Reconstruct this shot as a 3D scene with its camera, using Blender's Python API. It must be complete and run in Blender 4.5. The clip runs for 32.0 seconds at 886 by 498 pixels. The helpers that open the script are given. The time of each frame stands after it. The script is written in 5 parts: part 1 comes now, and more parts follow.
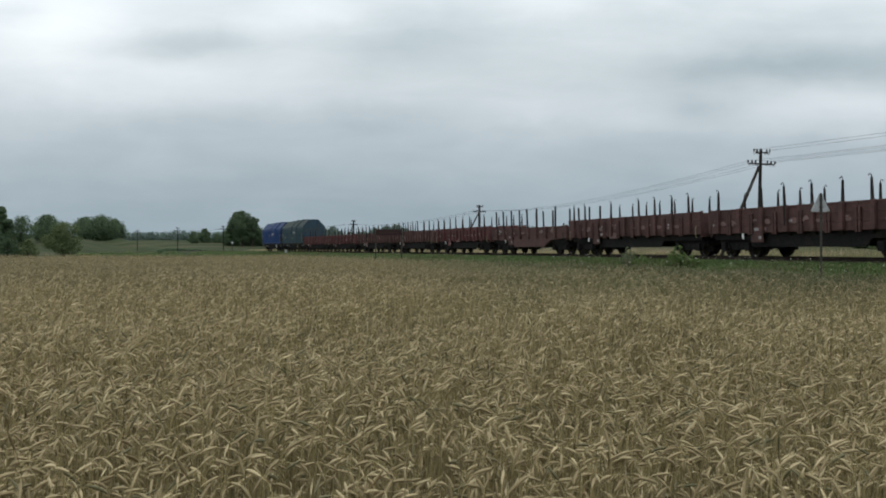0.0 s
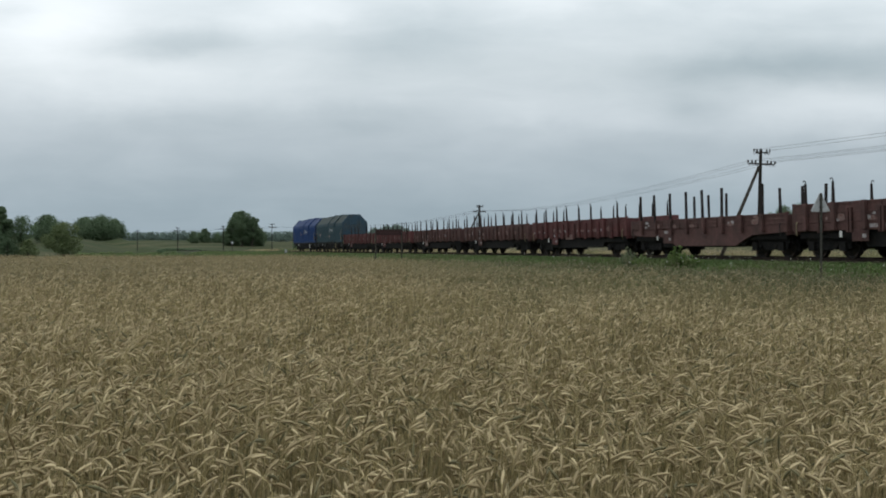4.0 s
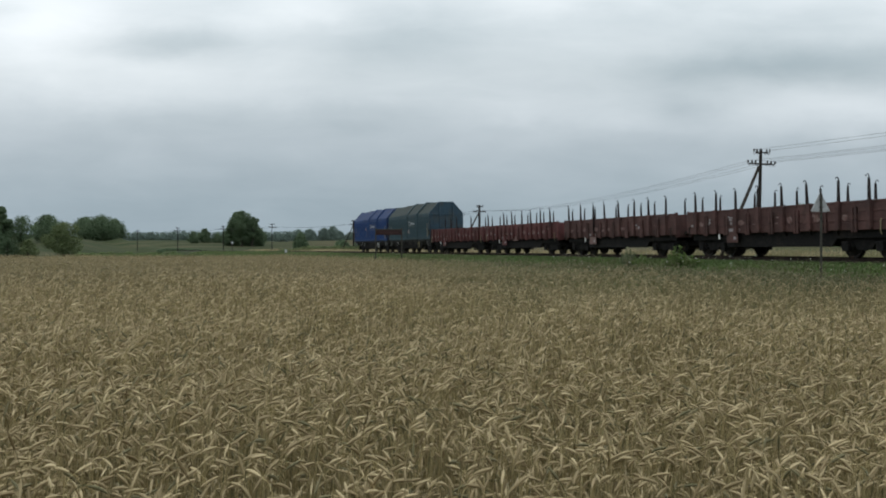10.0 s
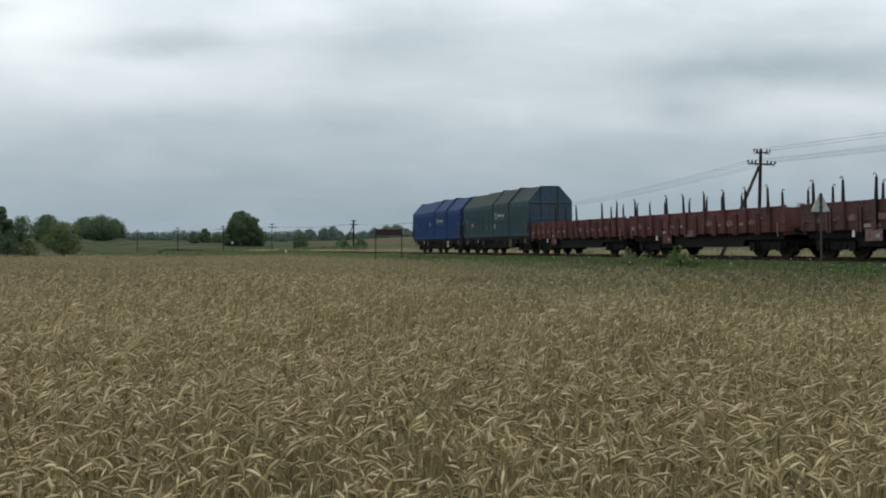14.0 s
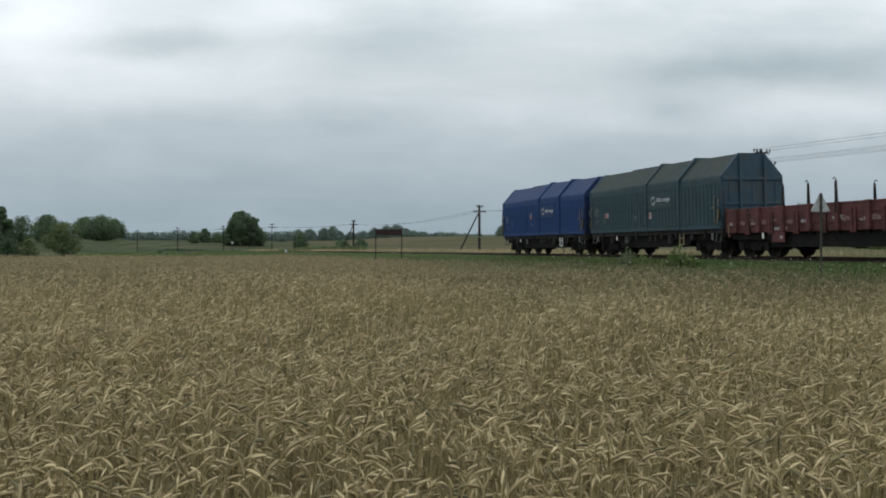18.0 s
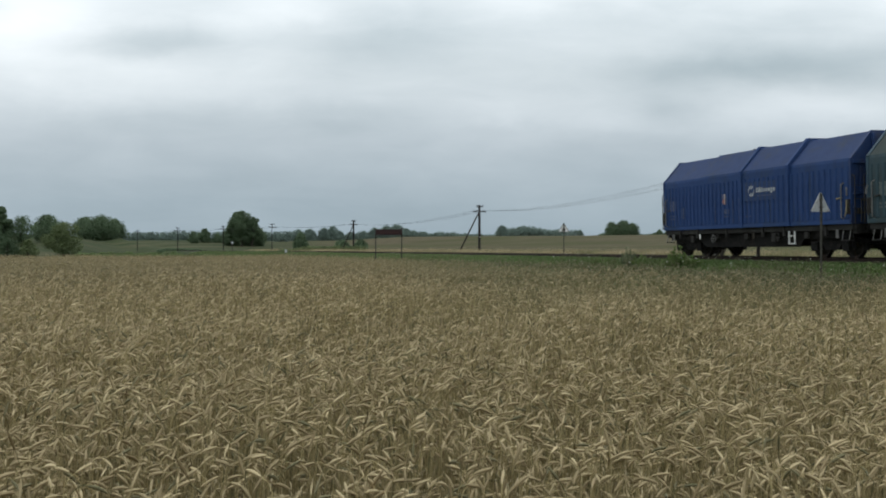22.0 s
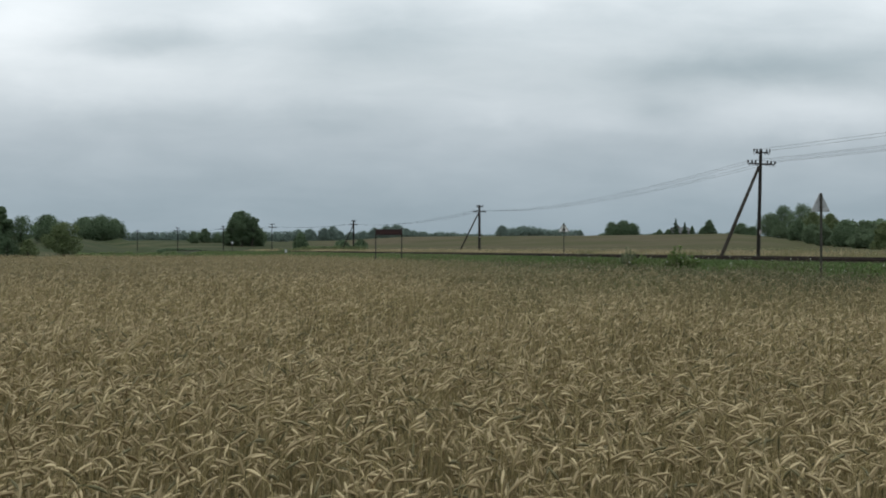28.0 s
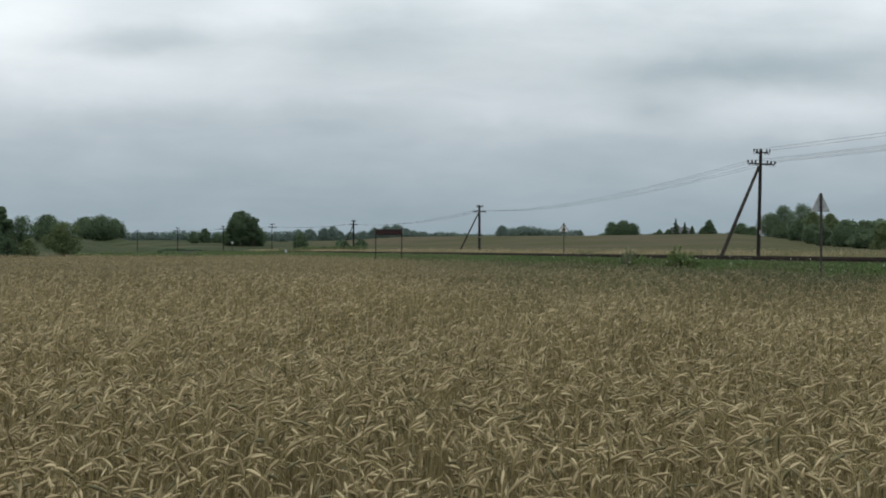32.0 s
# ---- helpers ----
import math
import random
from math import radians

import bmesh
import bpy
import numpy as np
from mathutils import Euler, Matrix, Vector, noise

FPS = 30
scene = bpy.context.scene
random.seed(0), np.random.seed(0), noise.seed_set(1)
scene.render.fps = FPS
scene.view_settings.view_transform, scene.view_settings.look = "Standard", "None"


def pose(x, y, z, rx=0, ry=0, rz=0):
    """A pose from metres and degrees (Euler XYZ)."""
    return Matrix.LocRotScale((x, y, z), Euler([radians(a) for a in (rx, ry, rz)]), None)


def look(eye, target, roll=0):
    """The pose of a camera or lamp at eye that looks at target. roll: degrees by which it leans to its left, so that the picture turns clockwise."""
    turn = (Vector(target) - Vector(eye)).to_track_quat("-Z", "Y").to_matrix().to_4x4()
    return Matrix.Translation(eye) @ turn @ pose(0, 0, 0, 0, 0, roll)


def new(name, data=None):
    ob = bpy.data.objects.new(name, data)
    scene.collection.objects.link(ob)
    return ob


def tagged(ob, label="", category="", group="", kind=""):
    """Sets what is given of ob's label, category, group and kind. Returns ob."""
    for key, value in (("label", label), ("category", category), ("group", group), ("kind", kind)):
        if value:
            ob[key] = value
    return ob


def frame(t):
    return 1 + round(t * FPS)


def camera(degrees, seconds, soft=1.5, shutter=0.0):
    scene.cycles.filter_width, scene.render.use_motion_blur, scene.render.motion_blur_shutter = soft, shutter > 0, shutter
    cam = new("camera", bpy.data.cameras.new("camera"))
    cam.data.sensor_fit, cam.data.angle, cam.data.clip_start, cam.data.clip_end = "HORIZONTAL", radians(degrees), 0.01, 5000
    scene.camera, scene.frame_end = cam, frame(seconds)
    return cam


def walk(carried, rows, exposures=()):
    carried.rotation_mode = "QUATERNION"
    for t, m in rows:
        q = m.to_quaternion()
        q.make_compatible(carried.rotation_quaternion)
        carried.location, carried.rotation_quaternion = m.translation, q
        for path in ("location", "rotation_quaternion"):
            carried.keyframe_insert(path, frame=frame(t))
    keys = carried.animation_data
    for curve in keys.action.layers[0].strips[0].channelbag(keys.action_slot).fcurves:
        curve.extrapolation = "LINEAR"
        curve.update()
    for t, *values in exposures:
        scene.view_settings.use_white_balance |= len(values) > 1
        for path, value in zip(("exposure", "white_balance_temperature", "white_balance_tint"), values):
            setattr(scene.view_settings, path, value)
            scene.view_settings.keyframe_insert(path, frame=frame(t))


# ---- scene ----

# ------------------------------------------------------------------ camera
EYE = (0.0, 0.0, 1.75)
cam = camera(55.2, 32.0, soft=1.9)
walk(cam, [(0.0, look(EYE, (0, 100, 1.75))), (32.0, look(EYE, (0, 100, 1.75)))], [(0.0, 0.0), (17.0, -0.01), (19.5, 0.05), (21.0, 0.06), (22.0, 0.07), (23.0, -0.02), (24.0, -0.05), (26.0, -0.07), (32.0, -0.07)])

# ------------------------------------------------------------------ light
SUN_ELEVATION, SUN_TURN = radians(56), radians(-32)
world = bpy.data.worlds.new("overcast_sky")
scene.world = world
world.use_nodes = True
wn, wl = world.node_tree.nodes, world.node_tree.links
wn.clear()
w_sky = wn.new("ShaderNodeTexSky")
w_sky.sky_type, w_sky.sun_disc = "NISHITA", False
w_sky.sun_elevation, w_sky.sun_rotation = SUN_ELEVATION, SUN_TURN
w_clear = wn.new("ShaderNodeBackground")
w_clear.inputs["Strength"].default_value = 0.05
w_cloud = wn.new("ShaderNodeBackground")
w_cloud.inputs["Strength"].default_value = 1.33
w_co, w_sep = wn.new("ShaderNodeTexCoord"), wn.new("ShaderNodeSeparateXYZ")
w_ramp = wn.new("ShaderNodeValToRGB")
w_ramp.color_ramp.elements[0].color = (0.58, 0.64, 0.685, 1)
w_ramp.color_ramp.elements[1].color = (0.87, 0.915, 0.93, 1)
w_ramp.color_ramp.elements[1].position = 0.75
wl.new(w_co.outputs["Generated"], w_sep.inputs[0])
wl.new(w_sep.outputs["Z"], w_ramp.inputs[0])
wl.new(w_ramp.outputs[0], w_cloud.inputs["Color"])
w_mix = wn.new("ShaderNodeMixShader")
w_mix.inputs["Fac"].default_value = 0.85
w_out = wn.new("ShaderNodeOutputWorld")
wl.new(w_sky.outputs["Color"], w_clear.inputs["Color"])
wl.new(w_clear.outputs[0], w_mix.inputs[1])
wl.new(w_cloud.outputs[0], w_mix.inputs[2])
wl.new(w_mix.outputs[0], w_out.inputs["Surface"])

sun = new("sun", bpy.data.lights.new("sun", "SUN"))
sun.data.energy, sun.data.angle, sun.data.color = 0.45, radians(40), (1.0, 0.96, 0.9)
sun.matrix_world = look((0, 0, 50), (-math.sin(SUN_TURN) * 40, -math.cos(SUN_TURN) * 40, 50 - 40 * math.tan(SUN_ELEVATION)))

# ------------------------------------------------------------------ the line of the track
RAIL_TOP = 1.44
CANT = 1.4


def track_tables():
    s = np.linspace(-330, 420, 1501)
    a = 0.33304 + 0.00138 * np.clip(s, -150, 130)
    dx, dy, step = -np.sin(a), np.cos(a), s[1] - s[0]
    x = np.concatenate([[0], np.cumsum((dx[1:] + dx[:-1]) / 2 * step)])
    y = np.concatenate([[0], np.cumsum((dy[1:] + dy[:-1]) / 2 * step)])
    zero = np.argmin(abs(s))
    x, y = x - x[zero] + 5.6092, y - y[zero] + 52.2322
    return s, x + 1.5 * np.cos(a), y + 1.5 * np.sin(a), a


TS, TX, TY, TA = track_tables()


def on_track(s, off=0.0):
    """The place and the angle at s metres up the line; off: metres to the far side."""
    a = np.interp(s, TS, TA)
    return np.interp(s, TS, TX) + off * np.cos(a), np.interp(s, TS, TY) + off * np.sin(a), a


def off_track(x, y):
    """How far points lie from the centre of the track; the far side is positive."""
    x, y = np.atleast_1d(np.asarray(x, float)), np.atleast_1d(np.asarray(y, float))
    out = np.empty(len(x))
    cx, cy, ca = TX[::4], TY[::4], TA[::4]
    for i in range(0, len(x), 4000):
        px, py = x[i:i + 4000, None], y[i:i + 4000, None]
        k = np.argmin((px - cx) ** 2 + (py - cy) ** 2, axis=1)
        out[i:i + 4000] = (px[:, 0] - cx[k]) * np.cos(ca[k]) + (py[:, 0] - cy[k]) * np.sin(ca[k])
    return out


def smooth(a, b, v):
    k = np.clip((v - a) / (b - a), 0, 1)
    return k * k * (3 - 2 * k)


def train_at(t):
    """Metres up the line at which the rear of the last wagon stands."""
    u = 19 - t
    return 4.749 * u + 0.00587 * u * u - 0.000496 * u ** 3 - 0.1 * float(smooth(14, 18, t))


CREST_U = (-0.75, -0.52, -0.46, -0.41, -0.36, -0.27, -0.2, -0.12, -0.05, 0.02, 0.2, 0.34, 0.42, 0.5, 0.6)
CREST_H = (6.0, 5.2, 4.9, 3.0, 2.9, 2.9, 2.8, 3.2, 4.6, 5.0, 5.1, 5.4, 3.4, 1.7, 1.6)


def land(x, y, d=None):
    """The height of the ground."""
    x, y = np.asarray(x, float), np.asarray(y, float)
    if d is None:
        d = off_track(x.ravel(), y.ravel()).reshape(x.shape)
    r = np.hypot(x, y)
    crest = np.interp(x / np.maximum(y, 1), CREST_U, CREST_H) + 1.75
    crest = np.where(y > 5, crest, 2.5)
    knoll = 48 * smooth(-0.37, -0.44, x / np.maximum(y, 1)) * (y > 5)
    rise = smooth(60, 330, r) * np.maximum(smooth(8, 130, d), smooth(190 - knoll, 310 - knoll, r))
    near = -0.27 * (1 - smooth(4, 20, y)) + 0.1 * smooth(-16, -8, d) + 1.12 * smooth(-7.8, -1.9, d)
    far = 1.05 - 0.1 * smooth(2.5, 3.5, d) + 0.55 * smooth(3.5, 10, d) + (crest - 1.5) * rise
    left = (crest - 0.4) * rise * smooth(0, 60, y)
    roll = 0.25 * np.sin(x * 0.021 + 1) * np.sin(y * 0.017) * smooth(80, 250, r)
    return np.where(d < 0, near + left, far) + roll


# ------------------------------------------------------------------ material helpers
def nodes_of(name):
    m = bpy.data.materials.new(name)
    m.use_nodes = True
    n, l = m.node_tree.nodes, m.node_tree.links
    return m, n, l, n["Principled BSDF"]


def node(n, kind, **values):
    k = n.new(kind)
    for key, v in values.items():
        k.inputs[key.replace("_", " ")].default_value = v
    return k


def blend(n, l, fac, a, b):
    k = n.new("ShaderNodeMix")
    k.data_type = "RGBA"
    for sock, v in ((k.inputs[0], fac), (k.inputs[6], a), (k.inputs[7], b)):
        if isinstance(v, (int, float)):
            sock.default_value = v
        elif isinstance(v, tuple):
            sock.default_value = (*v[:3], 1)
        else:
            l.new(v, sock)
    return k.outputs[2]


def ramp(n, l, value, a, b):
    k = n.new("ShaderNodeMapRange")
    k.interpolation_type = "SMOOTHSTEP"
    k.inputs[1].default_value, k.inputs[2].default_value = a, b
    l.new(value, k.inputs[0])
    return k.outputs[0]


def texture(n, l, scale, detail=4.0, stretch=(1, 1, 1), rough=0.6, coords="Object"):
    c = n.new("ShaderNodeTexCoord")
    mp = n.new("ShaderNodeMapping")
    mp.inputs["Scale"].default_value = stretch
    t = node(n, "ShaderNodeTexNoise", Scale=scale, Detail=detail, Roughness=rough)
    l.new(c.outputs[coords], mp.inputs["Vector"])
    l.new(mp.outputs[0], t.inputs["Vector"])
    return t.outputs["Fac"]


def bump(n, l, bsdf, height, strength, distance):
    b = node(n, "ShaderNodeBump", Strength=strength, Distance=distance)
    l.new(height, b.inputs["Height"])
    l.new(b.outputs[0], bsdf.inputs["Normal"])


def paint(name, c1, c2, rough=0.6, metal=0.0, grain=6.0, dirt=None, dirt_amount=0.5, dirt_scale=1.2, relief=0.15, streak=(1, 1, 1), vary=0.0, shine=0.25):
    """A surface of colour c1 to c2 with grain, stains of colour dirt and fine relief."""
    m, n, l, b = nodes_of(name)
    fine = texture(n, l, grain, 6)
    col = blend(n, l, ramp(n, l, fine, 0.35, 0.65), c1, c2)
    if dirt:
        big = texture(n, l, dirt_scale, 5, streak, 0.7)
        k = ramp(n, l, big, 0.62 - 0.3 * dirt_amount, 0.72)
        col = blend(n, l, k, col, dirt)
    if vary:
        info = n.new("ShaderNodeObjectInfo")
        hsv = n.new("ShaderNodeHueSaturation")
        mr = n.new("ShaderNodeMapRange")
        mr.inputs[3].default_value, mr.inputs[4].default_value = 1 - vary, 1 + vary
        l.new(info.outputs["Random"], mr.inputs[0])
        l.new(mr.outputs[0], hsv.inputs["Value"])
        l.new(col, hsv.inputs["Color"])
        col = hsv.outputs[0]
    l.new(col, b.inputs["Base Color"])
    b.inputs["Roughness"].default_value, b.inputs["Metallic"].default_value = rough, metal
    b.inputs["Specular IOR Level"].default_value = shine
    bump(n, l, b, texture(n, l, grain * 4, 3), relief, 0.01)
    return m


BLUE = paint("blue_tarpaulin_paint", (0.0155, 0.044, 0.136), (0.02, 0.053, 0.16), 0.7, 0, 3, (0.023, 0.042, 0.09), 0.5, 0.8, 0.1, (1, 1, 0.25))
# roof colours darkened to offset light from above; the olive hue is its own
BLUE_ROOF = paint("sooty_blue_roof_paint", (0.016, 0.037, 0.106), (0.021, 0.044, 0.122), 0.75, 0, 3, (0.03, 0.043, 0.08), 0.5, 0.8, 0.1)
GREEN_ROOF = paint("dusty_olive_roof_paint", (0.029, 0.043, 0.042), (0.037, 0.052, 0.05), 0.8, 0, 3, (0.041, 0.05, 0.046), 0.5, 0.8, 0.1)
GREEN = paint("grey_green_paint", (0.034, 0.063, 0.077), (0.044, 0.077, 0.093), 0.78, 0, 3, (0.042, 0.056, 0.056), 0.5, 0.8, 0.1, (1, 1, 0.25))
END_BLUE = paint("blue_end_wall_paint", (0.013, 0.036, 0.112), (0.018, 0.044, 0.13), 0.55, 0, 3, (0.03, 0.04, 0.08), 0.6)
END_GREEN = paint("slate_end_wall_paint", (0.026, 0.057, 0.085), (0.033, 0.069, 0.099), 0.55, 0, 3, (0.05, 0.06, 0.062), 0.6)
RED = paint("brown_red_wagon_paint", (0.093, 0.034, 0.034), (0.121, 0.044, 0.043), 0.7, 0, 5, (0.066, 0.034, 0.031), 0.7, 1.6, 0.3, (1, 1, 0.6), 0.18)
BROWN = paint("rusty_brown_wagon_paint", (0.079, 0.042, 0.038), (0.104, 0.053, 0.048), 0.75, 0, 5, (0.055, 0.034, 0.031), 0.7, 1.6, 0.3, (1, 1, 0.6), 0.15)
UNDER = paint("oily_black_underframe", (0.005, 0.005, 0.005), (0.009, 0.0085, 0.008), 0.85, 0.0, 8, (0.022, 0.018, 0.015), 0.5, 2.0, 0.3)
FRAME_GREY = paint("dusty_grey_frame", (0.022, 0.022, 0.021), (0.04, 0.038, 0.035), 0.8, 0, 6, (0.014, 0.013, 0.012), 0.6, 1.5, 0.3)
WHEEL = paint("worn_wheel_steel", (0.014, 0.012, 0.011), (0.024, 0.02, 0.018), 0.55, 0.3, 6, (0.07, 0.045, 0.03), 0.4, 4)
STAKE = paint("dark_rusted_stake_steel", (0.01, 0.009, 0.009), (0.018, 0.014, 0.014), 0.7, 0.2, 9, (0.035, 0.022, 0.018), 0.5, 4)
WHITE = paint("weathered_white_paint", (0.62, 0.63, 0.62), (0.75, 0.75, 0.73), 0.6, 0, 9, (0.35, 0.33, 0.3), 0.4, 5)
DULL_WHITE = paint("faded_white_lettering", (0.26, 0.25, 0.25), (0.4, 0.39, 0.385), 0.7, 0, 14, (0.16, 0.1, 0.095), 0.7, 9)
PALE = paint("chalky_pale_panel", (0.165, 0.11, 0.1), (0.24, 0.17, 0.155), 0.8, 0, 12, (0.13, 0.06, 0.05), 0.7, 7)
YELLOW = paint("yellow_handle_paint", (0.19, 0.17, 0.1), (0.26, 0.22, 0.13), 0.6, 0, 9, (0.2, 0.14, 0.09), 0.4, 8)
SIGN_RED = paint("red_sign_paint", (0.24, 0.08, 0.07), (0.3, 0.1, 0.085), 0.7)
POLE_WOOD = paint("tarred_pole_wood", (0.014, 0.012, 0.011), (0.026, 0.022, 0.019), 0.85, 0, 8, (0.034, 0.03, 0.026), 0.5, 3, 0.5, (1, 1, 0.12))
STRUT_WOOD = paint("greyed_strut_wood", (0.036, 0.031, 0.026), (0.055, 0.047, 0.038), 0.9, 0, 8, (0.04, 0.036, 0.03), 0.5, 3, 0.5, (1, 1, 0.12))
IRON = paint("dark_iron", (0.03, 0.03, 0.03), (0.05, 0.047, 0.045), 0.6, 0.4, 9)
INSULATOR = paint("dark_glazed_insulator", (0.03, 0.026, 0.024), (0.05, 0.044, 0.04), 0.3, 0, 9)
CERAMIC = paint("grey_ceramic", (0.1, 0.1, 0.1), (0.16, 0.16, 0.15), 0.3, 0, 9)
WIRE = paint("dull_wire_metal", (0.04, 0.04, 0.04), (0.06, 0.06, 0.06), 0.7, 0.0, 9)
SIGN_BACK = paint("bare_grey_sign_back", (0.38, 0.4, 0.41), (0.45, 0.47, 0.48), 0.55, 0.1, 7, (0.25, 0.25, 0.24), 0.4, 6)
POST = paint("dark_green_grey_post", (0.045, 0.045, 0.038), (0.065, 0.062, 0.052), 0.8, 0.1, 9)
BOARD_RED = paint("faded_dark_red_board", (0.024, 0.011, 0.011), (0.032, 0.014, 0.014), 0.7, 0, 6, (0.03, 0.018, 0.018), 0.5, 3)
RAIL = paint("rusty_rail_steel", (0.03, 0.021, 0.017), (0.045, 0.031, 0.025), 0.75, 0.0, 9, (0.02, 0.016, 0.013), 0.5, 3)
SLEEPER = paint("weathered_sleeper_timber", (0.045, 0.036, 0.03), (0.07, 0.056, 0.046), 0.9, 0, 9, (0.09, 0.075, 0.06), 0.5, 3, 0.4, vary=0.2)
BALLAST = paint("brown_grey_ballast", (0.05, 0.043, 0.037), (0.13, 0.115, 0.1), 0.95, 0, 22, (0.045, 0.05, 0.025), 0.6, 0.9, 1.0)
BARK = paint("grey_brown_bark", (0.05, 0.042, 0.033), (0.08, 0.068, 0.055), 0.95, 0, 9, (0.04, 0.045, 0.03), 0.5, 3, 0.8, (1, 1, 0.2))


def leaf_material(name, c1, c2, c3):
    m, n, l, b = nodes_of(name)
    tint = n.new("ShaderNodeAttribute")
    tint.attribute_name = "tint"
    col = blend(n, l, ramp(n, l, tint.outputs["Fac"], 0.1, 0.9), c1, c2)
    col = blend(n, l, ramp(n, l, texture(n, l, 0.35, 3), 0.45, 0.62), col, c3)
    l.new(col, b.inputs["Base Color"])
    b.inputs["Roughness"].default_value = 0.75
    b.inputs["Specular IOR Level"].default_value = 0.12
    through_light = n.new("ShaderNodeBsdfTranslucent")
    l.new(col, through_light.inputs["Color"])
    both = n.new("ShaderNodeMixShader")
    both.inputs["Fac"].default_value = 0.4
    target = b.outputs[0].links[0].to_socket
    l.new(b.outputs[0], both.inputs[1])
    l.new(through_light.outputs[0], both.inputs[2])
    l.new(both.outputs[0], target)
    return m


LEAF = leaf_material("broadleaf_foliage", (0.0937, 0.142, 0.0832), (0.142, 0.202, 0.115), (0.116, 0.165, 0.096))
LEAF_OLIVE = leaf_material("olive_foliage", (0.113, 0.152, 0.069), (0.174, 0.214, 0.1), (0.13, 0.168, 0.081))
# darker copy of the verge grass, shade put into its colour
GRASS_SHADED = leaf_material("deep_green_verge_grass", (0.076, 0.126, 0.044), (0.122, 0.186, 0.066), (0.11, 0.15, 0.06))
LEAF_GROVE = leaf_material("fresh_alder_foliage", (0.117, 0.169, 0.097), (0.161, 0.219, 0.129), (0.132, 0.185, 0.109))
# paler, bluer green: the haze of distance is mixed into the colour
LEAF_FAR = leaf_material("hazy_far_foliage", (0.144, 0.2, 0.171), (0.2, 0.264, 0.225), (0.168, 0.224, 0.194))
LEAF_DARK = leaf_material("dark_needles", (0.063, 0.098, 0.0608), (0.098, 0.14, 0.08), (0.077, 0.112, 0.0672))
GRASS = leaf_material("verge_grass", (0.1, 0.15, 0.055), (0.155, 0.215, 0.084), (0.142, 0.178, 0.08))
DRY_GRASS = leaf_material("dry_verge_grass", (0.31, 0.253, 0.149), (0.46, 0.391, 0.241), (0.23, 0.218, 0.115))
WEED = leaf_material("pale_green_weed_leaves", (0.105, 0.162, 0.052), (0.155, 0.22, 0.076), (0.122, 0.175, 0.062))
WEED_GREY = leaf_material("grey_green_weed_leaves", (0.13, 0.155, 0.09), (0.18, 0.205, 0.122), (0.152, 0.176, 0.105))
FLOWER = leaf_material("white_umbel_flowers", (0.55, 0.55, 0.48), (0.7, 0.7, 0.64), (0.5, 0.52, 0.42))


# ------------------------------------------------------------------ mesh helpers
def part(name, bm, material, parent, label=""):
    me = bpy.data.meshes.new(name)
    bm.to_mesh(me)
    bm.free()
    me.materials.append(material)
    ob = new(name, me)
    ob.parent = parent
    if label:
        ob["label"] = label
    return ob


def twin(ob, parent, m):
    """A second part on the mesh of ob."""
    c = new(ob.name.split(".")[0], ob.data)
    c.parent = parent
    c.matrix_basis = m
    if "label" in ob:
        c["label"] = ob["label"]
    return c


def box(bm, x0, x1, y0, y1, z0, z1, bevel=0.0):
    vs = [bm.verts.new((x, y, z)) for x in (x0, x1) for y in (y0, y1) for z in (z0, z1)]
    fs = [bm.faces.new([vs[i] for i in f]) for f in ((0, 1, 3, 2), (4, 6, 7, 5), (0, 4, 5, 1), (2, 3, 7, 6), (0, 2, 6, 4), (1, 5, 7, 3))]
    if bevel:
        edges = list({e for f in fs for e in f.edges})
        bmesh.ops.bevel(bm, geom=edges, offset=bevel, segments=1, affect="EDGES")
    return bm


def block(x0, x1, y0, y1, z0, z1, bevel=0.012):
    return box(bmesh.new(), x0, x1, y0, y1, z0, z1, bevel)


def tube(bm, points, radii, sides=6, cap=True):
    """A round bar along points."""
    pts = [Vector(p) for p in points]
    if isinstance(radii, (int, float)):
        radii = [radii] * len(pts)
    rings = []
    ref = None
    for i, p in enumerate(pts):
        d = (pts[min(i + 1, len(pts) - 1)] - pts[max(i - 1, 0)]).normalized()
        if ref is None:
            ref = d.orthogonal().normalized()
        u = (ref - d * ref.dot(d)).normalized()
        ref, v = u, d.cross(u)
        rings.append([bm.verts.new(p + (u * math.cos(k * math.tau / sides) + v * math.sin(k * math.tau / sides)) * radii[i]) for k in range(sides)])
    for a, b in zip(rings, rings[1:]):
        for k in range(sides):
            bm.faces.new((a[k], a[(k + 1) % sides], b[(k + 1) % sides], b[k]))
    if cap:
        bm.faces.new(rings[0][::-1])
        bm.faces.new(rings[-1])
    return bm


def bar(points, radii, sides=6):
    return tube(bmesh.new(), points, radii, sides)


def prism(bm, outline, axis, a, b):
    """A solid from a flat outline, drawn out from a to b along an axis (0 x, 1 y, 2 z)."""
    def spot(p, t):
        q = list(p)
        q.insert(axis, t)
        return bm.verts.new(q)
    lo, hi = [spot(p, a) for p in outline], [spot(p, b) for p in outline]
    n = len(outline)
    for i in range(n):
        bm.faces.new((lo[i], lo[(i + 1) % n], hi[(i + 1) % n], hi[i]))
    bm.faces.new(lo[::-1])
    bm.faces.new(hi)
    bmesh.ops.recalc_face_normals(bm, faces=bm.faces)
    return bm


def thing(name, label, category, group=""):
    return tagged(new(name), label, category, group)


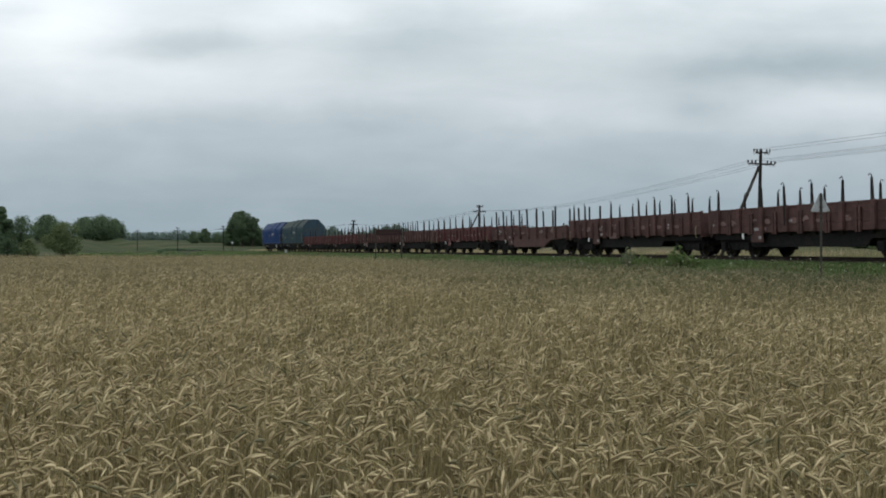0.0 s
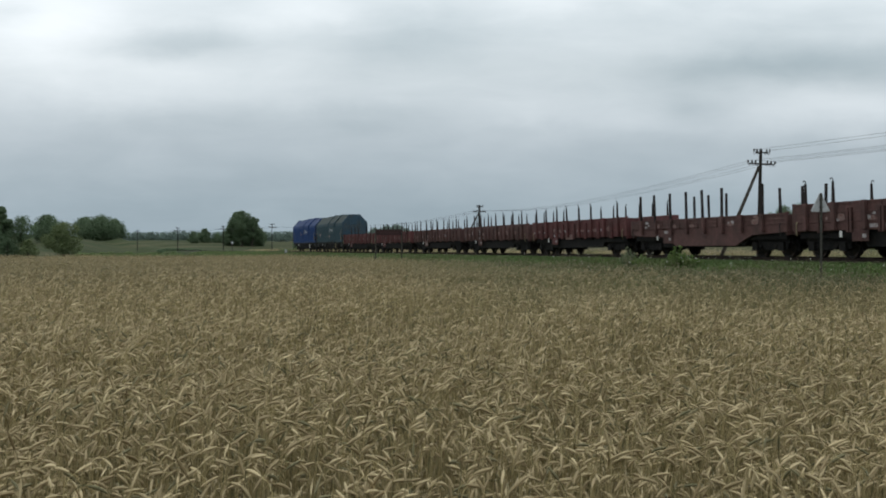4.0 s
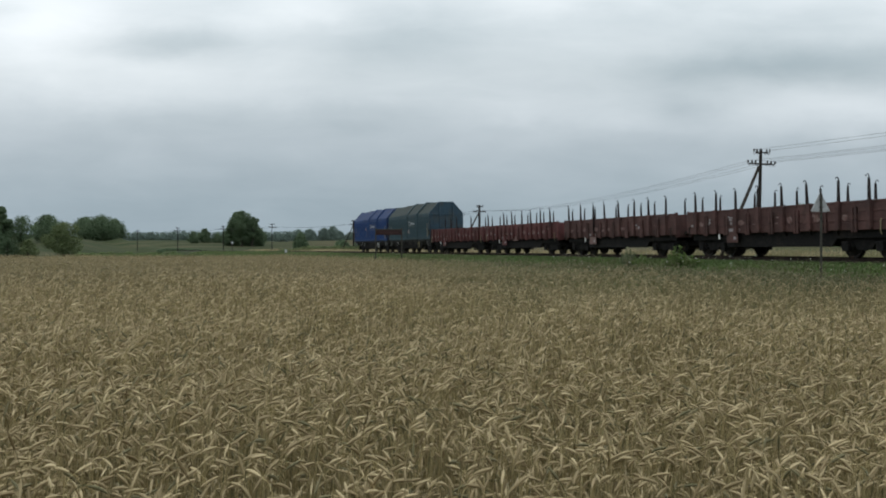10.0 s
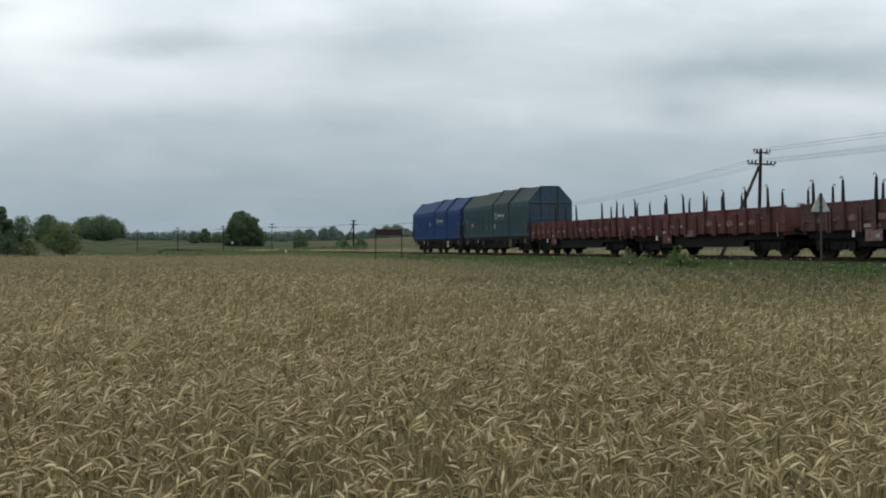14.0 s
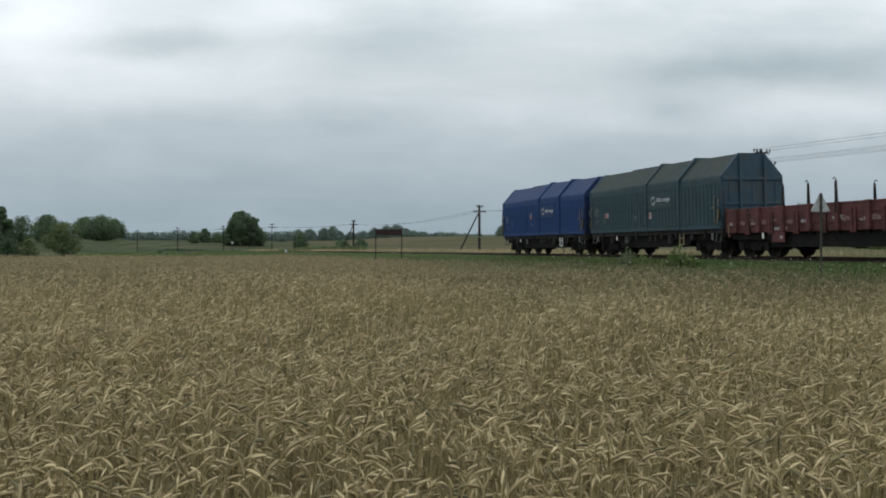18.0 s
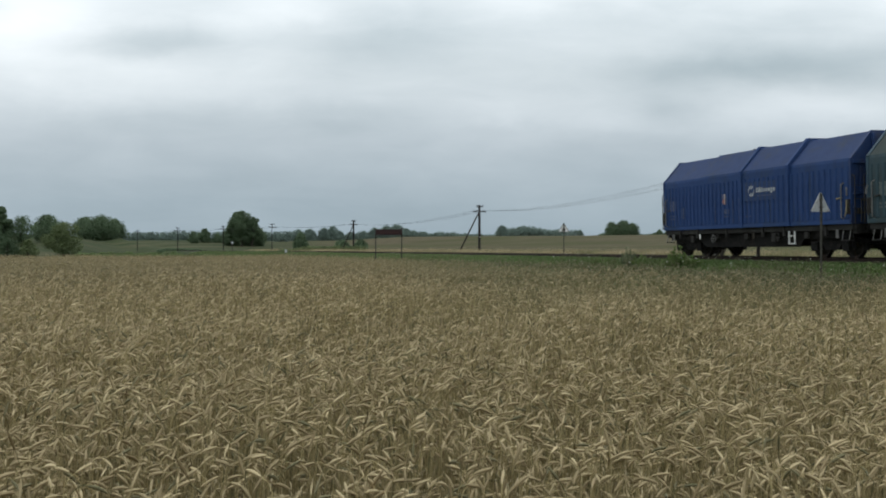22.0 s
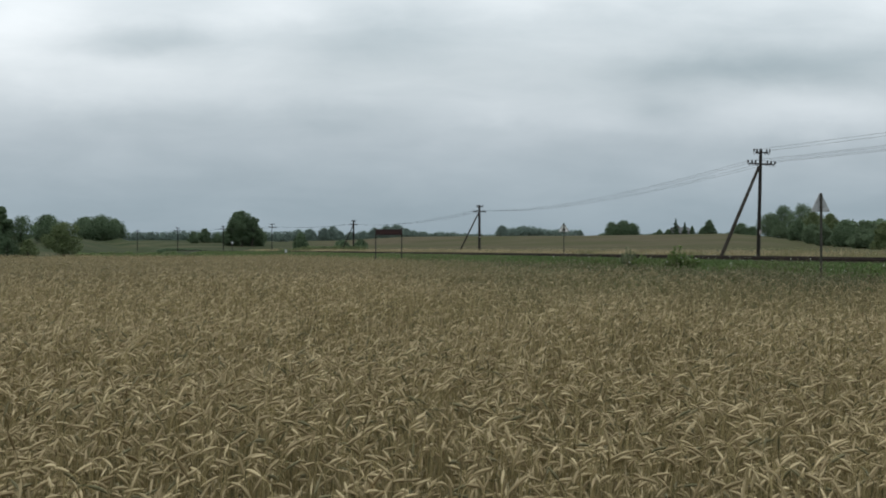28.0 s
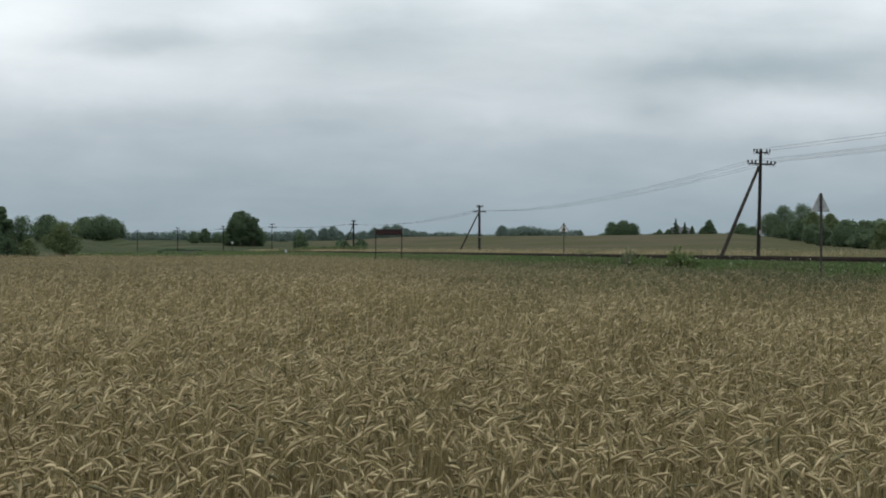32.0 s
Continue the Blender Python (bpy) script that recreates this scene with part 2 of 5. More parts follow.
def bulk(name, co, faces, materials, index=None, tint=None, parent=None):
    """One mesh from arrays: points, faces of four or three corners, and a tint for each point."""
    me = bpy.data.meshes.new(name)
    n, k = faces.shape
    me.vertices.add(len(co))
    me.vertices.foreach_set("co", np.ascontiguousarray(co, np.float32).ravel())
    me.loops.add(n * k)
    me.loops.foreach_set("vertex_index", np.ascontiguousarray(faces, np.int32).ravel())
    me.polygons.add(n)
    me.polygons.foreach_set("loop_start", np.arange(n, dtype=np.int32) * k)
    if index is not None:
        me.polygons.foreach_set("material_index", np.ascontiguousarray(index, np.int32))
    for m in materials:
        me.materials.append(m)
    if tint is not None:
        at = me.attributes.new("tint", "FLOAT", "POINT")
        at.data.foreach_set("value", np.ascontiguousarray(tint, np.float32))
    me.update(calc_edges=True)
    me.validate()
    ob = new(name, me)
    if parent:
        ob.parent = parent
    return ob


# ------------------------------------------------------------------ sky
def sky_material():
    m = bpy.data.materials.new("grey_stratus_clouds")
    m.use_nodes = True
    n, l = m.node_tree.nodes, m.node_tree.links
    n.clear()
    uv = n.new("ShaderNodeUVMap")
    uv.uv_map = "UVMap"

    def maths(op, a, b=None):
        k = n.new("ShaderNodeMath")
        k.operation = op
        for sock, v in zip(k.inputs, (a, b)):
            if v is None:
                continue
            if isinstance(v, (int, float)):
                sock.default_value = v
            else:
                l.new(v, sock)
        return k.outputs[0]

    def cloud(scale, su, sv, detail, rough, shift, warp=0.0):
        mp = n.new("ShaderNodeMapping")
        mp.inputs["Scale"].default_value = (su, sv, 1)
        mp.inputs["Location"].default_value = (shift, shift * 0.7, 0)
        t = node(n, "ShaderNodeTexNoise", Scale=scale, Detail=detail, Roughness=rough, Distortion=warp)
        l.new(uv.outputs[0], mp.inputs[0])
        l.new(mp.outputs[0], t.inputs["Vector"])
        return t.outputs["Fac"]

    parts = n.new("ShaderNodeSeparateXYZ")
    l.new(uv.outputs[0], parts.inputs[0])
    wob_u = maths("MULTIPLY", maths("SUBTRACT", cloud(7, 1, 1.6, 4, 0.55, 3.1), 0.5), 0.08)
    wob_v = maths("MULTIPLY", maths("SUBTRACT", cloud(9, 1, 1.6, 4, 0.55, 8.4), 0.5), 0.04)
    u = maths("ADD", parts.outputs[0], wob_u)
    v = maths("ADD", parts.outputs[1], wob_v)

    def blob(px, py, su, sv, gain):
        du = maths("DIVIDE", maths("SUBTRACT", u, (px - 784) / 1500), su / 1500)
        dv = maths("DIVIDE", maths("SUBTRACT", v, (441 - py) / 1500), sv / 1500)
        e = maths("EXPONENT", maths("MULTIPLY", maths("ADD", maths("MULTIPLY", du, du), maths("MULTIPLY", dv, dv)), -0.5))
        return maths("MULTIPLY", e, gain)

    total = maths("MULTIPLY", maths("SUBTRACT", cloud(3.2, 1, 3.0, 5, 0.45, 1.7, 0.3), 0.5), 0.3)
    total = maths("ADD", total, maths("MULTIPLY", maths("SUBTRACT", cloud(8, 1, 3.0, 6, 0.55, 5.2, 0.5), 0.5), 0.2))
    total = maths("ADD", total, maths("MULTIPLY", maths("SUBTRACT", cloud(9, 1, 7.0, 4, 0.5, 2.3, 0.2), 0.5), 0.07))
    for b in SKY_BLOBS:
        total = maths("ADD", total, blob(*b))
    cr = n.new("ShaderNodeValToRGB")
    l.new(maths("MULTIPLY", v, 2.4), cr.inputs[0])
    stops = [(0.0, (0.315, 0.392, 0.445)), (0.12, (0.348, 0.426, 0.478)), (0.3, (0.462, 0.532, 0.58)), (0.5, (0.59, 0.662, 0.702)), (0.72, (0.757, 0.832, 0.875)), (1.0, (0.868, 0.93, 0.966))]
    el = cr.color_ramp.elements
    while len(el) < len(stops):
        el.new(0.5)
    for e, (p, c) in zip(el, stops):
        e.position, e.color = p, (*c, 1)
    # thick cloud is a little bluer than thin cloud
    amount = n.new("ShaderNodeCombineXYZ")
    for sock, k in zip(amount.inputs, (1.17, 1.0, 0.93)):
        l.new(maths("ADD", 1.015, maths("MULTIPLY", total, k)), sock)
    tone = n.new("ShaderNodeVectorMath")
    tone.operation = "MULTIPLY"
    l.new(cr.outputs[0], tone.inputs[0])
    l.new(amount.outputs[0], tone.inputs[1])
    em = n.new("ShaderNodeEmission")
    l.new(tone.outputs[0], em.inputs["Color"])
    out = n.new("ShaderNodeOutputMaterial")
    l.new(em.outputs[0], out.inputs["Surface"])
    return m


# cloud banks: azimuth and height of the middle, half widths, lightness
SKY_BLOBS = ((100, 60, 130, 70, 0.3), (330, 82, 105, 22, -0.2), (300, 118, 90, 10, 0.07), (720, 70, 105, 45, -0.13), (850, 40, 70, 40, -0.08), (560, 25, 70, 22, 0.14),
             (430, 150, 170, 30, 0.08), (90, 175, 120, 30, 0.05), (630, 215, 120, 22, -0.1), (250, 215, 200, 26, -0.03), (980, 195, 120, 34, 0.13), (1060, 110, 90, 28, 0.05), (1130, 40, 170, 24, -0.05),
             (1310, 118, 150, 24, -0.17), (1480, 100, 100, 30, -0.12), (1235, 192, 44, 16, -0.13), (1460, 192, 140, 26, 0.2), (1620, 205, 90, 34, 0.14), (1640, 105, 90, 34, -0.1), (240, 150, 260, 110, 0.05), (950, 225, 60, 14, -0.07), (1120, 215, 70, 16, 0.06), (1500, 30, 130, 40, -0.1),
             (25, 22, 40, 14, -0.12), (960, 8, 80, 18, 0.08), (1380, 262, 150, 16, -0.05), (520, 105, 80, 24, 0.07))


def build_sky():
    r, co, uvs = 4400.0, [], []
    us, vs = np.linspace(-0.98, 0.98, 57), np.linspace(-0.03, 0.75, 27)
    for e in vs:
        for a in us:
            co.append((r * math.sin(a) * math.cos(e), r * math.cos(a) * math.cos(e), r * math.sin(e)))
            uvs.append((math.tan(a) if abs(a) < 1.4 else 0, math.tan(e) / math.cos(a)))
    w = len(us)
    faces = np.array([(j * w + i, j * w + i + 1, (j + 1) * w + i + 1, (j + 1) * w + i) for j in range(len(vs) - 1) for i in range(w - 1)])
    ob = bulk("backdrop", np.array(co), faces, [sky_material()])
    layer = ob.data.uv_layers.new(name="UVMap")
    flat = np.array(uvs, np.float32)[faces.ravel()]
    layer.data.foreach_set("uv", flat.ravel())
    ob.location = EYE
    return tagged(ob, "low grey overcast cloud layer drifting slowly", "sky", kind="structure")


backdrop = build_sky()


# ------------------------------------------------------------------ ground
def ground_material():
    m, n, l, b = nodes_of("field_and_meadow_soil")
    at = {}
    for key in ("meadow", "verge", "crop"):
        k = n.new("ShaderNodeAttribute")
        k.attribute_name = key
        at[key] = k.outputs["Fac"]
    fine, mid, big = texture(n, l, 3.0, 6), texture(n, l, 0.35, 5), texture(n, l, 0.03, 4)
    stubble = blend(n, l, ramp(n, l, mid, 0.35, 0.65), (0.08, 0.07, 0.042), (0.108, 0.093, 0.056))
    stubble = blend(n, l, ramp(n, l, texture(n, l, 0.22, 3, (0.15, 1.5, 1)), 0.42, 0.62), stubble, (0.1, 0.088, 0.055))
    stubble = blend(n, l, ramp(n, l, big, 0.4, 0.62), stubble, (0.07, 0.074, 0.034))
    meadow = blend(n, l, ramp(n, l, mid, 0.35, 0.65), (0.036, 0.05, 0.024), (0.05, 0.066, 0.031))
    meadow = blend(n, l, ramp(n, l, big, 0.42, 0.6), meadow, (0.056, 0.068, 0.037))
    swath = texture(n, l, 0.05, 4, (0.35, 1.6, 1))
    meadow = blend(n, l, ramp(n, l, swath, 0.5, 0.62), meadow, (0.085, 0.084, 0.048))
    meadow = blend(n, l, ramp(n, l, texture(n, l, 0.09, 4, (0.3, 1.4, 1)), 0.55, 0.68), meadow, (0.032, 0.047, 0.02))
    verge = blend(n, l, ramp(n, l, mid, 0.35, 0.65), (0.062, 0.088, 0.032), (0.095, 0.115, 0.047))
    soil = blend(n, l, ramp(n, l, fine, 0.35, 0.65), (0.06, 0.05, 0.03), (0.11, 0.09, 0.05))
    col = blend(n, l, at["meadow"], stubble, meadow)
    col = blend(n, l, at["verge"], col, verge)
    col = blend(n, l, at["crop"], col, soil)
    l.new(col, b.inputs["Base Color"])
    b.inputs["Roughness"].default_value = 1.0
    b.inputs["Specular IOR Level"].default_value = 0.05
    bump(n, l, b, fine, 0.6, 0.05)
    return m


def build_ground():
    az = np.radians(np.concatenate([np.arange(-40, 40, 0.3), np.arange(40, 320, 2.5)]))
    rings = np.concatenate([[0.002, 0.5], 1.0 * 1.027 ** np.arange(0, 312)])
    rings = rings[rings < 4350]
    A, R = np.meshgrid(az, rings)
    x, y = (R * np.sin(A)).ravel() + 0.13, (R * np.cos(A)).ravel() - 0.21
    d = off_track(x, y)
    z = land(x, y, d)
    w, h = len(az), len(rings)
    idx = np.arange(w * h).reshape(h, w)
    nxt = np.roll(idx, -1, axis=1)
    faces = np.stack([idx[:-1], idx[1:], nxt[1:], nxt[:-1]], axis=-1).reshape(-1, 4)
    co = np.column_stack([x, y, z])
    ob = bulk("ground", co, faces[:, ::-1], [ground_material()])
    u = x / np.maximum(y, 1)
    r = np.hypot(x, y)
    values = {"meadow": np.where(d < 0, np.maximum(smooth(-4, -8, d), smooth(75, 105, r)), 1 - smooth(-0.2, -0.06, u + 0.03 * np.sin(r * 0.03))),
              "verge": smooth(-9, -7, d) * (1 - smooth(7, 11, d)) * (1 - 0.9 * smooth(80, 120, r)), "crop": (d < -6.8) * (r < 92) * 1.0}
    for key, v in values.items():
        ob.data.attributes.new(key, "FLOAT", "POINT").data.foreach_set("value", v.astype(np.float32))
    ob.data.polygons.foreach_set("use_smooth", np.ones(len(ob.data.polygons), bool))
    return tagged(ob, "rolling farmland with meadow and ripening grain fields", "ground", kind="structure")


build_ground()


# ------------------------------------------------------------------ track
def sweep(name, outline, material, s0, s1, step, parent=None, base=RAIL_TOP):
    """A profile of (offset, height) points drawn along the track."""
    s = np.arange(s0, s1 + step, step)
    co, k = [], len(outline)
    for off, h in outline:
        x, y, a = on_track(s, off)
        co.append(np.column_stack([x, y, np.full(len(s), base + h) + np.tan(radians(CANT)) * off]))
    co = np.stack(co, axis=1).reshape(-1, 3)
    n = len(s)
    faces = [(i * k + j, i * k + (j + 1) % k, (i + 1) * k + (j + 1) % k, (i + 1) * k + j) for i in range(n - 1) for j in range(k)]
    return bulk(name, co, np.array(faces), [material], parent=parent)


railway = tagged(new("railway_track"), "single rusty railway track on a low ballast bank", "railway track", kind="structure")


def build_track():
    bed = sweep("ballast_bed", ((-2.3, -0.75), (-1.45, -0.24), (1.45, -0.24), (2.3, -0.75)), BALLAST, -150, 260, 1.0, railway)
    for off in (-0.755, 0.755):
        prof = ((-0.07, -0.172), (-0.07, -0.158), (-0.012, -0.13), (-0.012, -0.045), (-0.036, -0.03), (-0.036, 0.0), (0.036, 0.0), (0.036, -0.03), (0.012, -0.045), (0.012, -0.13), (0.07, -0.158), (0.07, -0.172))
        sweep("rail", [(off + a, b) for a, b in prof], RAIL, -150, 260, 1.0, railway)
    first = None
    for i, s in enumerate(np.arange(-62, 118, 0.62)):
        x, y, a = on_track(s)
        m = pose(x, y, RAIL_TOP - 0.175, 0, 0, math.degrees(a)) @ pose(0, 0, 0, 0, -CANT, 0)
        if first is None:
            first = part("sleeper", block(-1.3, 1.3, -0.13, 0.13, -0.15, 0.0, 0.015), SLEEPER, railway)
            first.matrix_basis = m
        else:
            twin(first, railway, m)


build_track()


# ------------------------------------------------------------------ wagons
# Wagon space: x forward, y to the left (the far side), z from the top of the rail.
def wheelset():
    bm = bmesh.new()
    tube(bm, [(0, -1.0, 0), (0, 1.0, 0)], 0.085, 8)
    for side in (-1, 1):
        y = side * 0.75
        prof = [(0.11, 0.09), (0.32, 0.03), (0.355, 0.067), (0.41, 0.067), (0.412, -0.05), (0.438, -0.067), (0.355, -0.067), (0.32, -0.02), (0.11, -0.09)]
        n = 20
        rings = [[bm.verts.new((r * math.cos(k * math.tau / n), y + side * o, r * math.sin(k * math.tau / n))) for k in range(n)] for r, o in prof]
        for a, b in zip(rings, rings[1:] + rings[:1]):
            for k in range(n):
                bm.faces.new((a[k], a[(k + 1) % n], b[(k + 1) % n], b[k]))
    bmesh.ops.recalc_face_normals(bm, faces=bm.faces)
    return bm


WHEELSETS = []


def add_bogie(wagon, x):
    bogie = part("bogie", bogie_frame(), UNDER, wagon)
    bogie.matrix_basis = pose(x, 0, 0)
    for wx in (-0.75, 0.75):
        w = part("wheelset", wheelset(), WHEEL, bogie) if not WHEELSETS else twin(WHEELSETS[0][0], bogie, Matrix())
        w.matrix_basis = pose(wx, 0, 0.41)
        WHEELSETS.append((w, wx))


def bogie_frame():
    bm = bmesh.new()
    for s in (-1, 1):
        y0, y1 = sorted((s * 0.94, s * 1.06))
        prism(bm, [(-1.15, 0.58), (-1.1, 0.78), (1.1, 0.78), (1.15, 0.58), (0.45, 0.54), (0.32, 0.31), (-0.32, 0.31), (-0.45, 0.54)], 1, y0, y1)
        for wx in (-0.75, 0.75):
            box(bm, wx - 0.15, wx + 0.15, s * 1.1 - 0.09, s * 1.1 + 0.09, 0.27, 0.6, 0.02)
            for o in (-0.22, 0.22):
                tube(bm, [(wx + o, s * 1.03, 0.36), (wx + o, s * 1.03, 0.6)], 0.075, 8)
        for wx in (-1.22, -0.28, 0.28, 1.22):
            box(bm, wx - 0.05, wx + 0.05, s * 0.75 - 0.06, s * 0.75 + 0.06, 0.26, 0.66)
    box(bm, -0.28, 0.28, -1.02, 1.02, 0.4, 0.8)
    box(bm, -1.2, -1.1, -0.98, 0.98, 0.5, 0.68)
    box(bm, 1.1, 1.2, -0.98, 0.98, 0.5, 0.68)
    return bm


def buffer_mesh():
    bm = bmesh.new()
    tube(bm, [(0, 0, 0), (0.28, 0, 0)], 0.1, 10)
    tube(bm, [(0.24, 0, 0), (0.5, 0, 0)], 0.07, 10)
    tube(bm, [(0.5, 0, 0), (0.53, 0, 0), (0.55, 0, 0)], [0.2, 0.22, 0.2], 12)
    return bm


def running_gear(wagon, frame_material, half=5.45):
    """Underframe, bogies, buffers, couplings and brake gear, alike on all wagons."""
    for x in (1.32 - half, half - 1.32):
        add_bogie(wagon, x)
    bm = bmesh.new()
    prism(bm, [(-half, 1.12), (-half, 0.92), (-3.1, 0.8), (-2.8, 0.42), (2.8, 0.42), (3.1, 0.8), (half, 0.92), (half, 1.12)], 1, -0.32, 0.32)
    part("centre_sill", bm, UNDER, wagon)
    bm = bmesh.new()
    e = half - 0.12
    for y in (-1.255, 1.205):
        prism(bm, [(-e, 0.965), (-e, 0.72), (-3.1, 0.7), (-2.85, 0.42), (2.85, 0.42), (3.1, 0.7), (e, 0.72), (e, 0.965)], 1, y, y + 0.05)
    part("truss_plate", bm, UNDER, wagon)
    first = None
    for sx in (-1, 1):
        hs = part("headstock", block(sx * half - 0.08, sx * half + 0.08, -1.35, 1.35, 0.86, 1.22), frame_material, wagon)
        for sy in (-0.875, 0.875):
            if first is None:
                first = part("buffer", buffer_mesh(), UNDER, wagon)
                b = first
            else:
                b = twin(first, wagon, Matrix())
            b.matrix_basis = pose(sx * half, sy, 1.04, 0, 0, 0 if sx > 0 else 180)
        part("coupling", bar([(sx * half, 0, 1.0), (sx * (half + 0.3), 0, 1.0), (sx * (half + 0.42), 0, 0.78), (sx * (half + 0.3), 0, 0.62)], 0.035, 6), UNDER, wagon)
        part("brake_hose", bar([(sx * half, 0.35, 0.95), (sx * (half + 0.25), 0.35, 0.8), (sx * (half + 0.38), 0.3, 0.55), (sx * (half + 0.4), 0.2, 0.62)], 0.028, 6), UNDER, wagon)
    part("air_tank", bar([(-1.3, -0.75, 0.66), (-1.24, -0.75, 0.66), (-0.2, -0.75, 0.66), (-0.14, -0.75, 0.66)], [0.12, 0.19, 0.19, 0.12], 12), UNDER, wagon)
    part("brake_cylinder", bar([(0.3, -0.7, 0.68), (0.36, -0.7, 0.68), (0.95, -0.7, 0.68), (1.5, -0.7, 0.68)], [0.1, 0.16, 0.16, 0.03], 10), UNDER, wagon)
    part("brake_rod", bar([(-2.6, 0.5, 0.55), (2.6, 0.5, 0.55)], 0.025, 5), UNDER, wagon)


def hood(x0, x1, grow):
    """One telescopic hood section: a folded sheet over the load, with pressed upright ribs on its sides."""
    bm = bmesh.new()
    w, e, t, r = 1.5 + grow, 3.36 + grow * 0.7, 0.63 + grow * 0.5, 4.25 + grow
    zb = 1.2
    prof = [(-w, zb), (-w, e - 0.1), (-w + 0.02, e), (-t, r), (t, r), (w - 0.02, e), (w, e - 0.1), (w, zb)]
    inner = [(y * 0.985, z - 0.02 if z > 2 else z) for y, z in prof]
    rows = [[[bm.verts.new((x, y, z)) for y, z in p] for x in (x0, x1)] for p in (prof, inner)]
    for (a, b), flip in zip(rows, (False, True)):
        for i in range(len(prof) - 1):
            f = (a[i], a[i + 1], b[i + 1], b[i])
            bm.faces.new(f[::-1] if flip else f)
    for k in (0, 1):
        a, b = rows[0][k], rows[1][k]
        for i in range(len(prof) - 1):
            bm.faces.new((a[i], b[i], b[i + 1], a[i + 1]))
    bmesh.ops.recalc_face_normals(bm, faces=bm.faces)
    return bm


def hood_band(x, grow):
    """A raised seam that runs round the hood."""
    bm = bmesh.new()
    w, e, t, r, zb = 1.5 + grow, 3.36 + grow * 0.7, 0.63 + grow * 0.5, 4.25 + grow, 1.2
    band = [(-w - 0.07, zb - 0.02), (-w - 0.07, e), (-t - 0.03, r + 0.08), (t + 0.03, r + 0.08), (w + 0.07, e), (w + 0.07, zb - 0.02), (w, zb - 0.02), (w, e - 0.03), (t, r), (-t, r), (-w, e - 0.03), (-w, zb - 0.02)]
    lo, hi = [bm.verts.new((x - 0.07, y, z)) for y, z in band], [bm.verts.new((x + 0.07, y, z)) for y, z in band]
    m = len(band)
    for i in range(m):
        bm.faces.new((lo[i], lo[(i + 1) % m], hi[(i + 1) % m], hi[i]))
    for v in (lo[::-1], hi):
        for i in range(5):
            bm.faces.new((v[i], v[i + 1], v[m - 2 - i], v[m - 1 - i]))
    bmesh.ops.recalc_face_normals(bm, faces=bm.faces)
    return bm


def hood_rib():
    return prism(bmesh.new(), [(-0.075, 0.0), (0.075, 0.0), (0.04, -0.05), (-0.04, -0.05)], 2, 1.36, 3.06)


RIB = {}


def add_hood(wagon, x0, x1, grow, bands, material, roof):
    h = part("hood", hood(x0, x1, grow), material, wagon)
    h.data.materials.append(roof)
    # faces that look up get the roof colour darkened against light from above
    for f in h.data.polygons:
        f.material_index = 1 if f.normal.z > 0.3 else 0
    for x in bands:
        part("hood_band", hood_band(x, grow), material, h)
    n = max(2, round((x1 - x0) / 0.27))
    for side in (-1, 1):
        part("hem_rail", block(x0, x1, *sorted((side * (1.495 + grow), side * (1.54 + grow))), 1.18, 1.32, 0.008), material, h)
        for i in range(n):
            x = x0 + (i + 0.5) * (x1 - x0) / n
            m = pose(x, side * (1.495 + grow), 0, 0, 0, 0 if side < 0 else 180)
            if material.name not in RIB:
                RIB[material.name] = part("pressed_rib", hood_rib(), material, h)
                RIB[material.name].matrix_basis = m
            else:
                twin(RIB[material.name], h, m)


def plate(wagon, name, x, z, w, h, material, y, t=0.008, label=""):
    """A flat plate on the near side."""
    return part(name, block(x - w / 2, x + w / 2, y - t, y, z - h / 2, z + h / 2, 0.0), material, wagon, label)


EMBLEM_WHITE = paint("worn_emblem_white", (0.26, 0.28, 0.3), (0.42, 0.44, 0.45), 0.7, 0, 14, (0.12, 0.15, 0.2), 0.7, 10)
PALE_PINK = paint("chalked_warning_white", (0.3, 0.27, 0.265), (0.42, 0.385, 0.375), 0.7, 0, 12, (0.3, 0.12, 0.1), 0.6, 8)


